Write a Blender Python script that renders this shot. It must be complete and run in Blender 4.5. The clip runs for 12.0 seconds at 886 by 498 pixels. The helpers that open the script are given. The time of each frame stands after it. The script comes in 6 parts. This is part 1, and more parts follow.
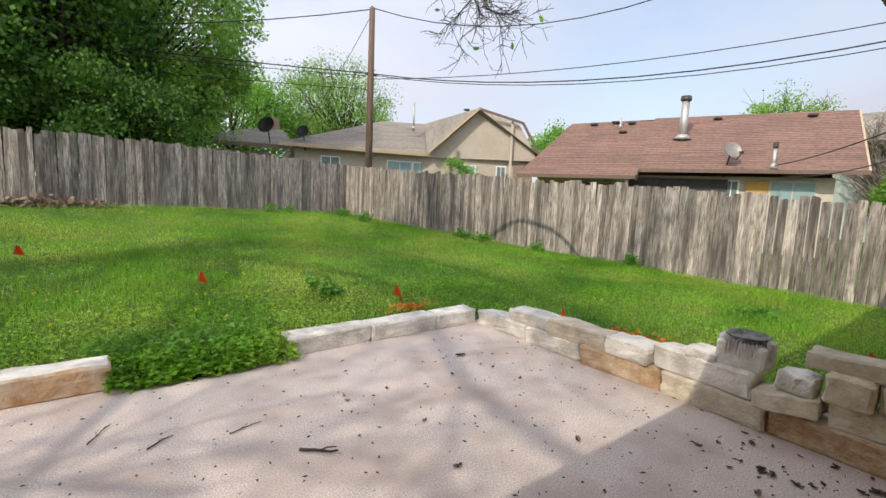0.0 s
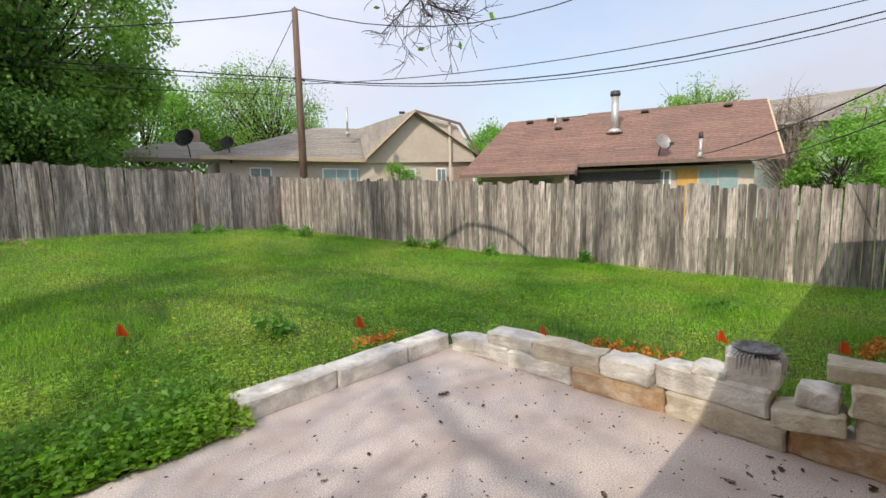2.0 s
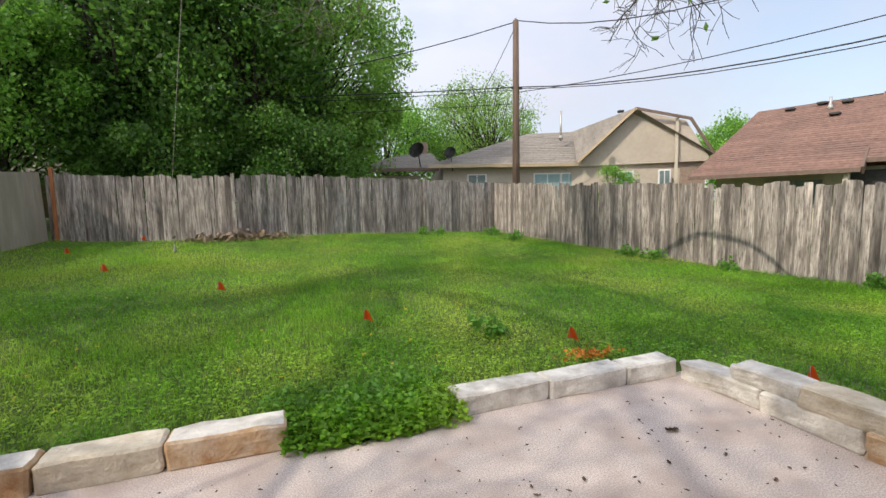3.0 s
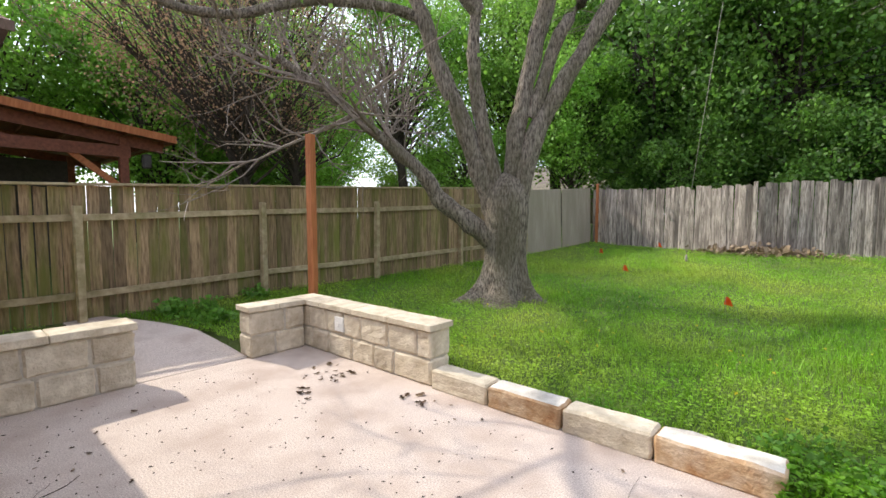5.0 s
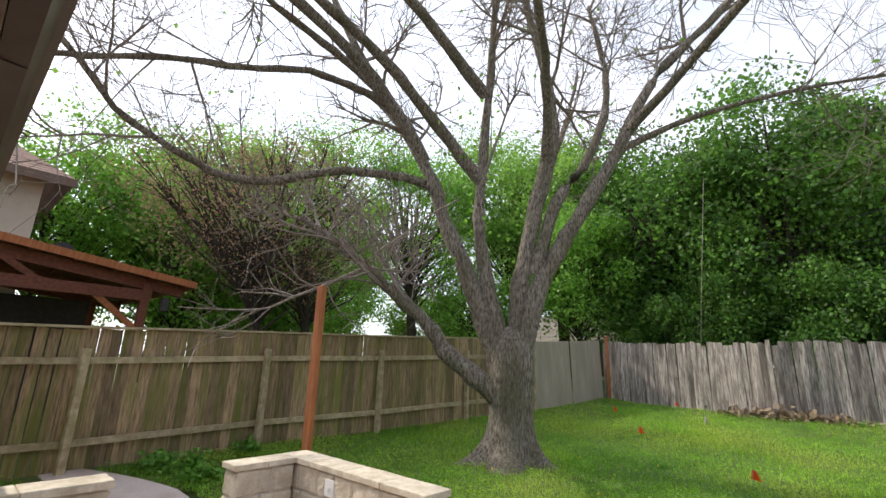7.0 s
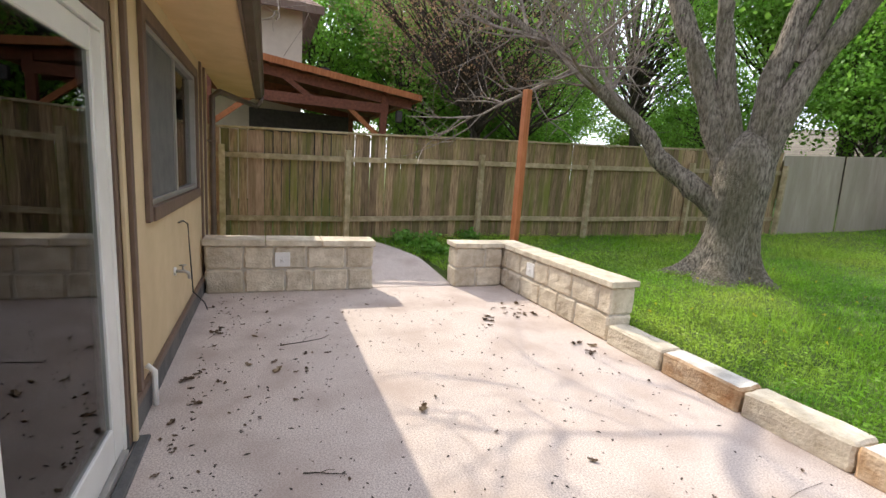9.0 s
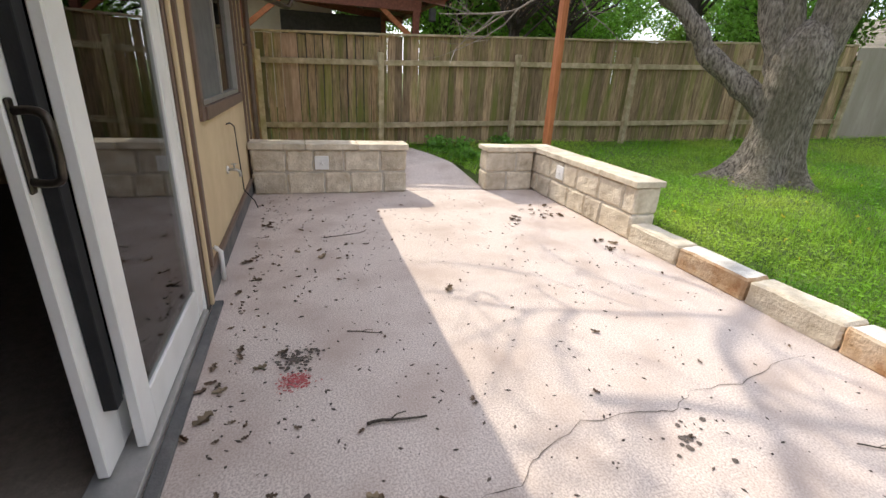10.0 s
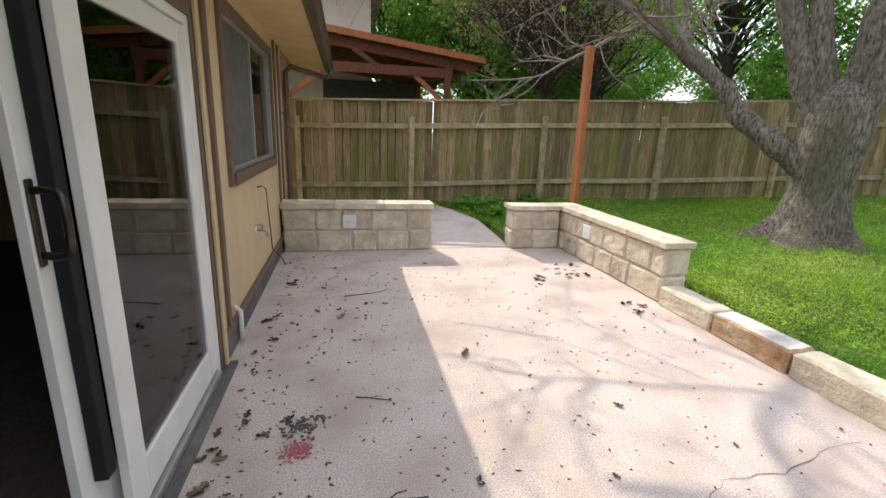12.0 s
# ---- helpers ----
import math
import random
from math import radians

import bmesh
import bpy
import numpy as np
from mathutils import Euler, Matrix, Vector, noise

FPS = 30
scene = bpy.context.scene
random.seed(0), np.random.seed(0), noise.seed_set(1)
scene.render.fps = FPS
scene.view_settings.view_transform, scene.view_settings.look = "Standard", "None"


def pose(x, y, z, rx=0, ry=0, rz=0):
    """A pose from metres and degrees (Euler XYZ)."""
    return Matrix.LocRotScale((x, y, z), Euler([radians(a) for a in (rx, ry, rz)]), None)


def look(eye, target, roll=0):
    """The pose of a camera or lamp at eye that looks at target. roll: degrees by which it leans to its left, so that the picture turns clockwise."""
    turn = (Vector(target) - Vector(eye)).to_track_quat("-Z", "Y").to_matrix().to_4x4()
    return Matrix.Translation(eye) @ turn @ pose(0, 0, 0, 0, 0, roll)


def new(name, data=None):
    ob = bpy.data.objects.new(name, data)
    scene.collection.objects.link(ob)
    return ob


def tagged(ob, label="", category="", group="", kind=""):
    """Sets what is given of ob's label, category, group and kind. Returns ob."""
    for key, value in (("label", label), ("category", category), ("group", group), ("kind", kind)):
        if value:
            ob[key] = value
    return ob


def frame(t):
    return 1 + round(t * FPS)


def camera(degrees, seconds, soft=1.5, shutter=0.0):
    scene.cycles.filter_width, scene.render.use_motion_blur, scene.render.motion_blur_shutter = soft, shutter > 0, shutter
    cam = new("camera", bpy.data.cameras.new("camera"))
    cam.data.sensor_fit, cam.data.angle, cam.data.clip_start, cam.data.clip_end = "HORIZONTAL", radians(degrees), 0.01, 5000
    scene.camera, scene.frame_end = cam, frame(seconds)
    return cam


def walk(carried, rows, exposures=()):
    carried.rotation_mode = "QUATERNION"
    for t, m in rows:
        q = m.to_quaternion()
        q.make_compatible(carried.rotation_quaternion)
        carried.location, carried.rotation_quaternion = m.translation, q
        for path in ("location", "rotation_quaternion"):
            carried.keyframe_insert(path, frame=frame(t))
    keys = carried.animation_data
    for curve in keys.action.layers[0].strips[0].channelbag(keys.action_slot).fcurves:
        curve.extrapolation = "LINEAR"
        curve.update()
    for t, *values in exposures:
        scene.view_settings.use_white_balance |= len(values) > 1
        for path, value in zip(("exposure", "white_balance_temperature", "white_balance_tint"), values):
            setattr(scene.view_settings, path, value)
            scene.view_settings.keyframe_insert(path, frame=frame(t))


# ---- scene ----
cam = camera(89.4, 12.0)
PATH = [
    (0, (0.361, 0.015, 1.463), (1.567, 1.592, 1.22), 2.6),
    (0.5, (0.388, 0.27, 1.499), (1.907, 1.548, 1.253), 0.5),
    (1, (0.376, 0.432, 1.587), (2.104, 1.405, 1.322), -0.4),
    (1.5, (0.404, 0.519, 1.601), (2.088, 1.565, 1.339), -0.9),
    (2, (0.485, 0.569, 1.607), (1.89, 1.973, 1.372), -1.1),
    (2.5, (0.506, 0.641, 1.607), (1.549, 2.334, 1.394), -0.3),
    (3, (0.441, 0.707, 1.621), (1.092, 2.587, 1.423), -1.1),
    (3.5, (0.404, 0.748, 1.634), (0.599, 2.731, 1.459), -1.8),
    (3.7, (0.39, 0.755, 1.639), (0.325, 2.748, 1.479), -1.6),
    (5.3, (0.492, 0.588, 1.636), (-0.956, 1.958, 1.48), 0.3),
    (5.5, (0.505, 0.574, 1.652), (-1.009, 1.872, 1.498), 0.1),
    (6, (0.516, 0.599, 1.694), (-0.977, 1.92, 1.856), 1.4),
    (6.5, (0.562, 0.571, 1.735), (-0.797, 1.975, 2.16), 2.2),
    (6.7, (0.593, 0.567, 1.738), (-0.709, 1.994, 2.255), 2.0),
    (8.3, (0.715, 0.626, 1.652), (-0.744, 1.99, 1.748), 2.9),
    (8.5, (0.761, 0.668, 1.578), (-0.856, 1.845, 1.536), 3.9),
    (9, (0.901, 0.674, 1.536), (-0.929, 1.408, 1.196), 4.0),
    (9.5, (1.059, 0.621, 1.502), (-0.77, 1.209, 0.945), 3.2),
    (10, (1.208, 0.666, 1.481), (-0.57, 1.229, 0.759), 3.1),
    (10.5, (1.34, 0.786, 1.466), (-0.417, 1.348, 0.694), 3.6),
    (11, (1.374, 0.806, 1.463), (-0.381, 1.37, 0.687), 3.9),
    (11.5, (1.333, 0.823, 1.496), (-0.487, 1.335, 0.845), 3.1),
    (12, (1.195, 0.805, 1.541), (-0.694, 1.227, 1.037), 2.2),
]
walk(cam, [(t, look(eye, target, roll)) for t, eye, target, roll in PATH],
     [(0, 0.28), (3.7, 0.27), (5.3, 0.82), (6.7, 0.5), (8.3, 0.62), (9.3, 0.92), (12, 0.85)])

# ---- light: late-day sun from the west, bright broken cloud ----
SUN_WAY = Vector((1.18, 0.30, -1.0)).normalized()
sun = new("sun", bpy.data.lights.new("sun", "SUN"))
sun.data.energy, sun.data.angle, sun.data.color = 2.6, radians(0.53), (1.0, 0.91, 0.77)
sun.matrix_world = look((-30, -8, 20), Vector((-30, -8, 20)) + SUN_WAY)
world = bpy.data.worlds.new("sky")
scene.world = world
world.use_nodes = True
wn, wl = world.node_tree.nodes, world.node_tree.links
wn.clear()
w_out, w_bg = wn.new("ShaderNodeOutputWorld"), wn.new("ShaderNodeBackground")
w_sky, w_mix, w_cloud, w_ramp = wn.new("ShaderNodeTexSky"), wn.new("ShaderNodeMix"), wn.new("ShaderNodeTexNoise"), wn.new("ShaderNodeValToRGB")
w_tc, w_map = wn.new("ShaderNodeTexCoord"), wn.new("ShaderNodeMapping")
w_sky.sky_type, w_sky.sun_disc = "NISHITA", False
w_sky.sun_elevation = math.asin(-SUN_WAY.z)
w_sky.sun_rotation = math.atan2(-SUN_WAY.x, -SUN_WAY.y)
w_sky.dust_density, w_sky.air_density = 1.5, 1.2
w_map.inputs["Scale"].default_value = (1.0, 1.0, 2.2)
w_cloud.inputs["Scale"].default_value, w_cloud.inputs["Detail"].default_value, w_cloud.inputs["Roughness"].default_value = 1.7, 7, 0.55
w_ramp.color_ramp.elements[0].position, w_ramp.color_ramp.elements[1].position = 0.34, 0.62
w_ramp.color_ramp.elements[0].color, w_ramp.color_ramp.elements[1].color = (0.45, 0.45, 0.45, 1), (0.97, 0.97, 0.97, 1)
w_mix.data_type = "RGBA"
wl.new(w_tc.outputs["Generated"], w_map.inputs[0])
wl.new(w_map.outputs[0], w_cloud.inputs["Vector"])
wl.new(w_cloud.outputs["Fac"], w_ramp.inputs[0])
w_dot, w_glow, w_tint = wn.new("ShaderNodeVectorMath"), wn.new("ShaderNodeMapRange"), wn.new("ShaderNodeVectorMath")
w_dot.operation, w_tint.operation = "DOT_PRODUCT", "SCALE"
w_dot.inputs[1].default_value = -SUN_WAY
w_glow.inputs[1].default_value, w_glow.inputs[2].default_value = -1.0, 1.0
w_glow.inputs[3].default_value, w_glow.inputs[4].default_value = 0.52, 1.50
w_tint.inputs[0].default_value = (4.8, 4.95, 5.7)
wl.new(w_tc.outputs["Generated"], w_dot.inputs[0])
wl.new(w_dot.outputs["Value"], w_glow.inputs[0])
wl.new(w_glow.outputs[0], w_tint.inputs["Scale"])
wl.new(w_tint.outputs[0], w_mix.inputs[7])
wl.new(w_ramp.outputs[0], w_mix.inputs[0])
wl.new(w_sky.outputs[0], w_mix.inputs[6])
wl.new(w_mix.outputs[2], w_bg.inputs[0])
wl.new(w_bg.outputs[0], w_out.inputs[0])
w_bg.inputs[1].default_value = 0.172

# ---- materials ----
def surface(name, dark, light, scale=8.0, rough=0.85, bump=0.3, stretch=(1, 1, 1), stain=None, stain_scale=0.9, stain_amount=0.5,
            piece=0.0, metal=0.0, fine=90.0, distance=0.01, coords="Object", leaf=False, island=0.0, contrast=0.2):
    """Two colours mixed by grain, larger stains over them, fine relief; piece varies whole objects, island joined pieces."""
    m = bpy.data.materials.new(name)
    m.use_nodes = True
    n, l = m.node_tree.nodes, m.node_tree.links
    b = n["Principled BSDF"]
    b.inputs["Roughness"].default_value, b.inputs["Metallic"].default_value = rough, metal
    tc, mp, oi = n.new("ShaderNodeTexCoord"), n.new("ShaderNodeMapping"), n.new("ShaderNodeObjectInfo")
    mp.inputs["Scale"].default_value = stretch
    l.new(tc.outputs[coords], mp.inputs["Vector"])
    if piece:
        far = n.new("ShaderNodeMath")
        far.operation = "MULTIPLY"
        far.inputs[1].default_value = 37.0
        l.new(oi.outputs["Random"], far.inputs[0])
        l.new(far.outputs[0], mp.inputs["Location"])
    grain = n.new("ShaderNodeTexNoise")
    grain.inputs["Scale"].default_value, grain.inputs["Detail"].default_value, grain.inputs["Roughness"].default_value = scale, 6, 0.65
    l.new(mp.outputs[0], grain.inputs["Vector"])
    ramp = n.new("ShaderNodeValToRGB")
    ramp.color_ramp.elements[0].position, ramp.color_ramp.elements[1].position = 0.5 - contrast, 0.5 + contrast
    ramp.color_ramp.elements[0].color, ramp.color_ramp.elements[1].color = (*dark, 1), (*light, 1)
    l.new(grain.outputs["Fac"], ramp.inputs[0])
    colour = ramp.outputs[0]
    if stain:
        big, cut, mix = n.new("ShaderNodeTexNoise"), n.new("ShaderNodeValToRGB"), n.new("ShaderNodeMix")
        big.inputs["Scale"].default_value, big.inputs["Detail"].default_value = stain_scale, 5
        l.new(mp.outputs[0], big.inputs["Vector"])
        cut.color_ramp.elements[0].position, cut.color_ramp.elements[1].position = 0.45, 0.68
        cut.color_ramp.elements[1].color = (stain_amount,) * 3 + (1,)
        l.new(big.outputs["Fac"], cut.inputs[0])
        mix.data_type = "RGBA"
        mix.inputs[7].default_value = (*stain, 1)
        l.new(cut.outputs[0], mix.inputs[0])
        l.new(colour, mix.inputs[6])
        colour = mix.outputs[2]
    if piece or island:
        hsv, rng = n.new("ShaderNodeHueSaturation"), n.new("ShaderNodeMapRange")
        amount = piece or island
        rng.inputs[3].default_value, rng.inputs[4].default_value = 1 - amount, 1 + amount
        if piece:
            l.new(oi.outputs["Random"], rng.inputs[0])
        else:
            l.new(n.new("ShaderNodeNewGeometry").outputs["Random Per Island"], rng.inputs[0])
        l.new(rng.outputs[0], hsv.inputs["Value"])
        l.new(colour, hsv.inputs["Color"])
        colour = hsv.outputs[0]
    l.new(colour, b.inputs["Base Color"])
    if bump:
        tiny, bp, add = n.new("ShaderNodeTexNoise"), n.new("ShaderNodeBump"), n.new("ShaderNodeMath")
        tiny.inputs["Scale"].default_value, tiny.inputs["Detail"].default_value = fine, 3
        l.new(mp.outputs[0], tiny.inputs["Vector"])
        add.operation = "ADD"
        l.new(tiny.outputs["Fac"], add.inputs[0])
        l.new(grain.outputs["Fac"], add.inputs[1])
        bp.inputs["Strength"].default_value, bp.inputs["Distance"].default_value = bump, distance
        l.new(add.outputs[0], bp.inputs["Height"])
        l.new(bp.outputs[0], b.inputs["Normal"])
    if leaf:
        tr, ms = n.new("ShaderNodeBsdfTranslucent"), n.new("ShaderNodeMixShader")
        l.new(colour, tr.inputs[0])
        ms.inputs[0].default_value = 0.5
        l.new(b.outputs[0], ms.inputs[1])
        l.new(tr.outputs[0], ms.inputs[2])
        l.new(ms.outputs[0], n["Material Output"].inputs["Surface"])
    return m


def glass(name, tint=(0.9, 0.95, 0.93), gloss=1.0):
    """Thin pane: clear, with a mirror's gloss that grows at flat angles."""
    m = bpy.data.materials.new(name)
    m.use_nodes = True
    n, l = m.node_tree.nodes, m.node_tree.links
    n.clear()
    out, mix, clear, shine, fres = (n.new("ShaderNode" + k) for k in ("OutputMaterial", "MixShader", "BsdfTransparent", "BsdfGlossy", "Fresnel"))
    clear.inputs[0].default_value = (*tint, 1)
    shine.inputs["Roughness"].default_value = 0.01
    fres.inputs["IOR"].default_value = 1.9 * gloss
    l.new(fres.outputs[0], mix.inputs[0])
    l.new(clear.outputs[0], mix.inputs[1])
    l.new(shine.outputs[0], mix.inputs[2])
    l.new(mix.outputs[0], out.inputs[0])
    return m


CONCRETE = surface("concrete", (0.44, 0.36, 0.315), (0.70, 0.605, 0.54), 100, 0.92, 0.14, stain=(0.41, 0.32, 0.27), stain_scale=2.2, stain_amount=0.75, fine=330, distance=0.0015, contrast=0.09)
LIME = surface("limestone", (0.50, 0.42, 0.30), (0.78, 0.70, 0.56), 9, 0.9, 0.7, stain=(0.30, 0.24, 0.16), stain_scale=3.5, stain_amount=0.4, piece=0.13, fine=45, distance=0.015)
LIME_RUST = surface("rust_limestone", (0.34, 0.17, 0.07), (0.62, 0.45, 0.27), 9, 0.9, 0.8, stain=(0.70, 0.60, 0.46), stain_scale=5.5, stain_amount=0.7, piece=0.12, fine=45, distance=0.015)
LIME_WHITE = surface("white_limestone", (0.60, 0.56, 0.49), (0.85, 0.81, 0.73), 7, 0.9, 0.8, stain=(0.26, 0.22, 0.17), stain_scale=6, stain_amount=0.5, piece=0.08, fine=45, distance=0.015)
MORTAR = surface("mortar", (0.42, 0.38, 0.31), (0.55, 0.50, 0.42), 20, 0.95, 0.4)
TILE = surface("plaque_tile", (0.72, 0.71, 0.68), (0.80, 0.79, 0.76), 12, 0.6, 0.1)
GREY_WOOD = surface("weathered_wood", (0.12, 0.098, 0.084), (0.58, 0.51, 0.45), 8, 0.92, 0.7, (5, 5, 0.5), stain=(0.075, 0.06, 0.052), stain_scale=2.0, stain_amount=0.8, piece=0.36, fine=40, distance=0.008, contrast=0.15)
MOSS_WOOD = surface("mossy_wood", (0.13, 0.085, 0.048), (0.46, 0.33, 0.19), 7, 0.92, 0.6, (5, 5, 0.5), stain=(0.16, 0.175, 0.035), stain_scale=1.3, stain_amount=0.9, piece=0.34, fine=40, distance=0.006)
PINK_WOOD = surface("bare_brown_wood", (0.30, 0.19, 0.12), (0.52, 0.37, 0.26), 6, 0.92, 0.5, (5, 5, 0.6), stain=(0.20, 0.15, 0.07), stain_scale=1.6, stain_amount=0.5, piece=0.15, fine=40, distance=0.006)
RAIL_WOOD = surface("rail_wood", (0.28, 0.215, 0.12), (0.56, 0.46, 0.30), 7, 0.92, 0.5, (1.5, 1.5, 1.5), stain=(0.18, 0.18, 0.06), stain_scale=2, stain_amount=0.5, piece=0.12, fine=50, distance=0.006)
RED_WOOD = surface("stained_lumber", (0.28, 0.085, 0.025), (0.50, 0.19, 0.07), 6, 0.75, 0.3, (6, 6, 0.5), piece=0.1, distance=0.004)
DARK_RED = surface("dark_shaded_timber", (0.10, 0.03, 0.015), (0.24, 0.08, 0.04), 6, 0.7, 0.3, (3, 3, 3), distance=0.004)
PLY = surface("plywood_panel", (0.30, 0.26, 0.20), (0.44, 0.39, 0.32), 3, 0.9, 0.3, (3, 3, 0.5), stain=(0.2, 0.19, 0.13), stain_scale=1.5, stain_amount=0.4)
SIDING = surface("painted_siding", (0.61, 0.47, 0.28), (0.69, 0.545, 0.34), 5, 0.75, 0.25, stain=(0.5, 0.37, 0.21), stain_scale=1.2, stain_amount=0.35, fine=70, distance=0.003)
SOFFIT = surface("painted_soffit", (0.66, 0.46, 0.23), (0.74, 0.54, 0.30), 4, 0.8, 0.2, stain=(0.42, 0.28, 0.13), stain_scale=1.5, stain_amount=0.3, distance=0.003)
TRIM = surface("brown_trim", (0.13, 0.085, 0.062), (0.20, 0.135, 0.10), 9, 0.6, 0.2, (3, 3, 0.8), distance=0.003)
GUTTER = surface("gutter_paint", (0.085, 0.058, 0.042), (0.13, 0.09, 0.07), 6, 0.42, 0.1, stain=(0.2, 0.16, 0.13), stain_scale=3, stain_amount=0.3)
FOOTING = surface("dark_footing", (0.07, 0.07, 0.075), (0.15, 0.145, 0.14), 8, 0.9, 0.4, stain=(0.22, 0.2, 0.18), stain_scale=2.5, stain_amount=0.5)
VINYL = surface("white_vinyl", (0.80, 0.785, 0.75), (0.86, 0.845, 0.81), 5, 0.4, 0.05, stain=(0.5, 0.46, 0.40), stain_scale=2, stain_amount=0.25)
RUBBER = surface("black_strip", (0.008, 0.008, 0.009), (0.016, 0.016, 0.016), 9, 0.95, 0.1)
BRONZE = surface("bronze_handle", (0.05, 0.042, 0.036), (0.10, 0.085, 0.07), 20, 0.4, 0.15, metal=0.8)
ALU = surface("grey_aluminium", (0.36, 0.35, 0.33), (0.48, 0.46, 0.44), 9, 0.45, 0.1, metal=0.5)
STEEL = surface("galvanised_steel", (0.42, 0.40, 0.37), (0.62, 0.60, 0.56), 8, 0.5, 0.15, metal=0.6)
# dark metal parts; also the flat sheets that stand for porch and patio shade
IRON_AND_SHADE = surface("metal_and_shade", (0.025, 0.024, 0.023), (0.06, 0.055, 0.05), 12, 0.5, 0.2)
CURTAIN = surface("grey_screen", (0.10, 0.10, 0.10), (0.16, 0.16, 0.15), 6, 0.9, 0.1)
BLIND = surface("pale_blind", (0.55, 0.55, 0.52), (0.66, 0.65, 0.62), 4, 0.8, 0.1)
ROOM = surface("room_paint", (0.60, 0.61, 0.62), (0.68, 0.69, 0.70), 3, 0.85, 0.05)
CARPET = surface("room_floor", (0.16, 0.13, 0.10), (0.24, 0.20, 0.16), 30, 0.95, 0.3)
PANE = glass("window_pane", (0.45, 0.52, 0.50), 1.0)
FAR_PANE = surface("far_window_pane", (0.10, 0.14, 0.14), (0.24, 0.30, 0.29), 3, 0.15, 0.0)
TEAL_BLIND = surface("teal_blind", (0.22, 0.33, 0.33), (0.33, 0.44, 0.44), 4, 0.6, 0.05)
ROOF_BROWN = surface("brown_shingle", (0.17, 0.095, 0.07), (0.29, 0.175, 0.135), 9, 0.95, 0.4, (1, 1, 1), stain=(0.15, 0.10, 0.08), stain_scale=0.7, stain_amount=0.4, island=0.12, fine=60)
ROOF_GREY = surface("grey_shingle", (0.20, 0.175, 0.145), (0.34, 0.30, 0.25), 9, 0.95, 0.4, stain=(0.16, 0.14, 0.12), stain_scale=0.6, stain_amount=0.5, island=0.12, fine=60)
STUCCO = surface("tan_stucco", (0.48, 0.41, 0.33), (0.56, 0.485, 0.40), 6, 0.9, 0.2, stain=(0.42, 0.34, 0.26), stain_scale=0.7, stain_amount=0.5)
STUCCO_PALE = surface("pale_siding", (0.55, 0.48, 0.38), (0.63, 0.56, 0.45), 6, 0.9, 0.2, stain=(0.45, 0.40, 0.32), stain_scale=0.7, stain_amount=0.4)
GREEN_SIDING = surface("pale_green_siding", (0.42, 0.47, 0.43), (0.50, 0.55, 0.50), 6, 0.85, 0.15)
BRICK_FAR = surface("brown_brick", (0.22, 0.15, 0.11), (0.36, 0.27, 0.21), 14, 0.9, 0.3)
FASCIA = surface("tan_fascia", (0.48, 0.36, 0.22), (0.56, 0.44, 0.29), 6, 0.8, 0.1)
ORANGE_DOOR = surface("orange_door", (0.55, 0.30, 0.06), (0.65, 0.38, 0.10), 5, 0.6, 0.1)
POLE_WOOD = surface("pole_wood", (0.10, 0.065, 0.045), (0.22, 0.15, 0.11), 5, 0.9, 0.5, (4, 4, 0.3), distance=0.01)
CABLE = surface("black_cable", (0.018, 0.018, 0.02), (0.035, 0.035, 0.04), 8, 0.6, 0.0)
BARK = surface("grey_bark", (0.085, 0.068, 0.052), (0.50, 0.43, 0.345), 12, 0.95, 1.0, (3.0, 3.0, 0.8), stain=(0.14, 0.125, 0.065), stain_scale=0.9, stain_amount=0.7, fine=40, distance=0.05, contrast=0.13)
DARK_BARK = surface("dark_bark", (0.035, 0.028, 0.022), (0.10, 0.08, 0.06), 6, 0.95, 0.7, (3, 3, 0.8), distance=0.02)
TWIG = surface("twig_bark", (0.13, 0.105, 0.085), (0.34, 0.285, 0.235), 8, 0.95, 0.4, (2, 2, 2), distance=0.01)
LEAF_DARK = surface("dark_leaves", (0.05, 0.135, 0.022), (0.17, 0.34, 0.05), 0.7, 0.5, 0.0, coords="Object", leaf=True, island=0.5)
LEAF_BRIGHT = surface("bright_leaves", (0.15, 0.33, 0.035), (0.30, 0.56, 0.09), 0.7, 0.5, 0.0, leaf=True, island=0.35)
LEAF_MID = surface("mid_leaves", (0.15, 0.31, 0.045), (0.34, 0.56, 0.10), 0.7, 0.5, 0.0, leaf=True, island=0.35)
BUDS = surface("reddish_buds", (0.22, 0.13, 0.085), (0.42, 0.29, 0.17), 0.8, 0.7, 0.0, leaf=True, island=0.35)
SOIL_GRASS = surface("lawn_soil", (0.045, 0.08, 0.014), (0.12, 0.19, 0.03), 3, 0.95, 0.8, stain=(0.15, 0.17, 0.05), stain_scale=0.5, stain_amount=0.6, fine=30, distance=0.03)
BLADE = surface("grass_blades", (0.085, 0.26, 0.012), (0.35, 0.64, 0.045), 0.55, 0.5, 0.0, leaf=True, island=0.4, stain=(0.52, 0.58, 0.10), stain_scale=0.6, stain_amount=0.65)
WEED = surface("weed_leaves", (0.10, 0.26, 0.03), (0.22, 0.45, 0.07), 5, 0.5, 0.0, leaf=True, island=0.3)
FLAG = surface("orange_flag", (0.80, 0.13, 0.02), (0.92, 0.19, 0.035), 6, 0.5, 0.05, leaf=True)
WIRE = surface("flag_wire", (0.35, 0.34, 0.32), (0.5, 0.48, 0.45), 6, 0.4, 0.0, metal=0.8)
SPRAY = surface("orange_spray_paint", (0.60, 0.17, 0.02), (0.80, 0.27, 0.04), 9, 0.8, 0.2)
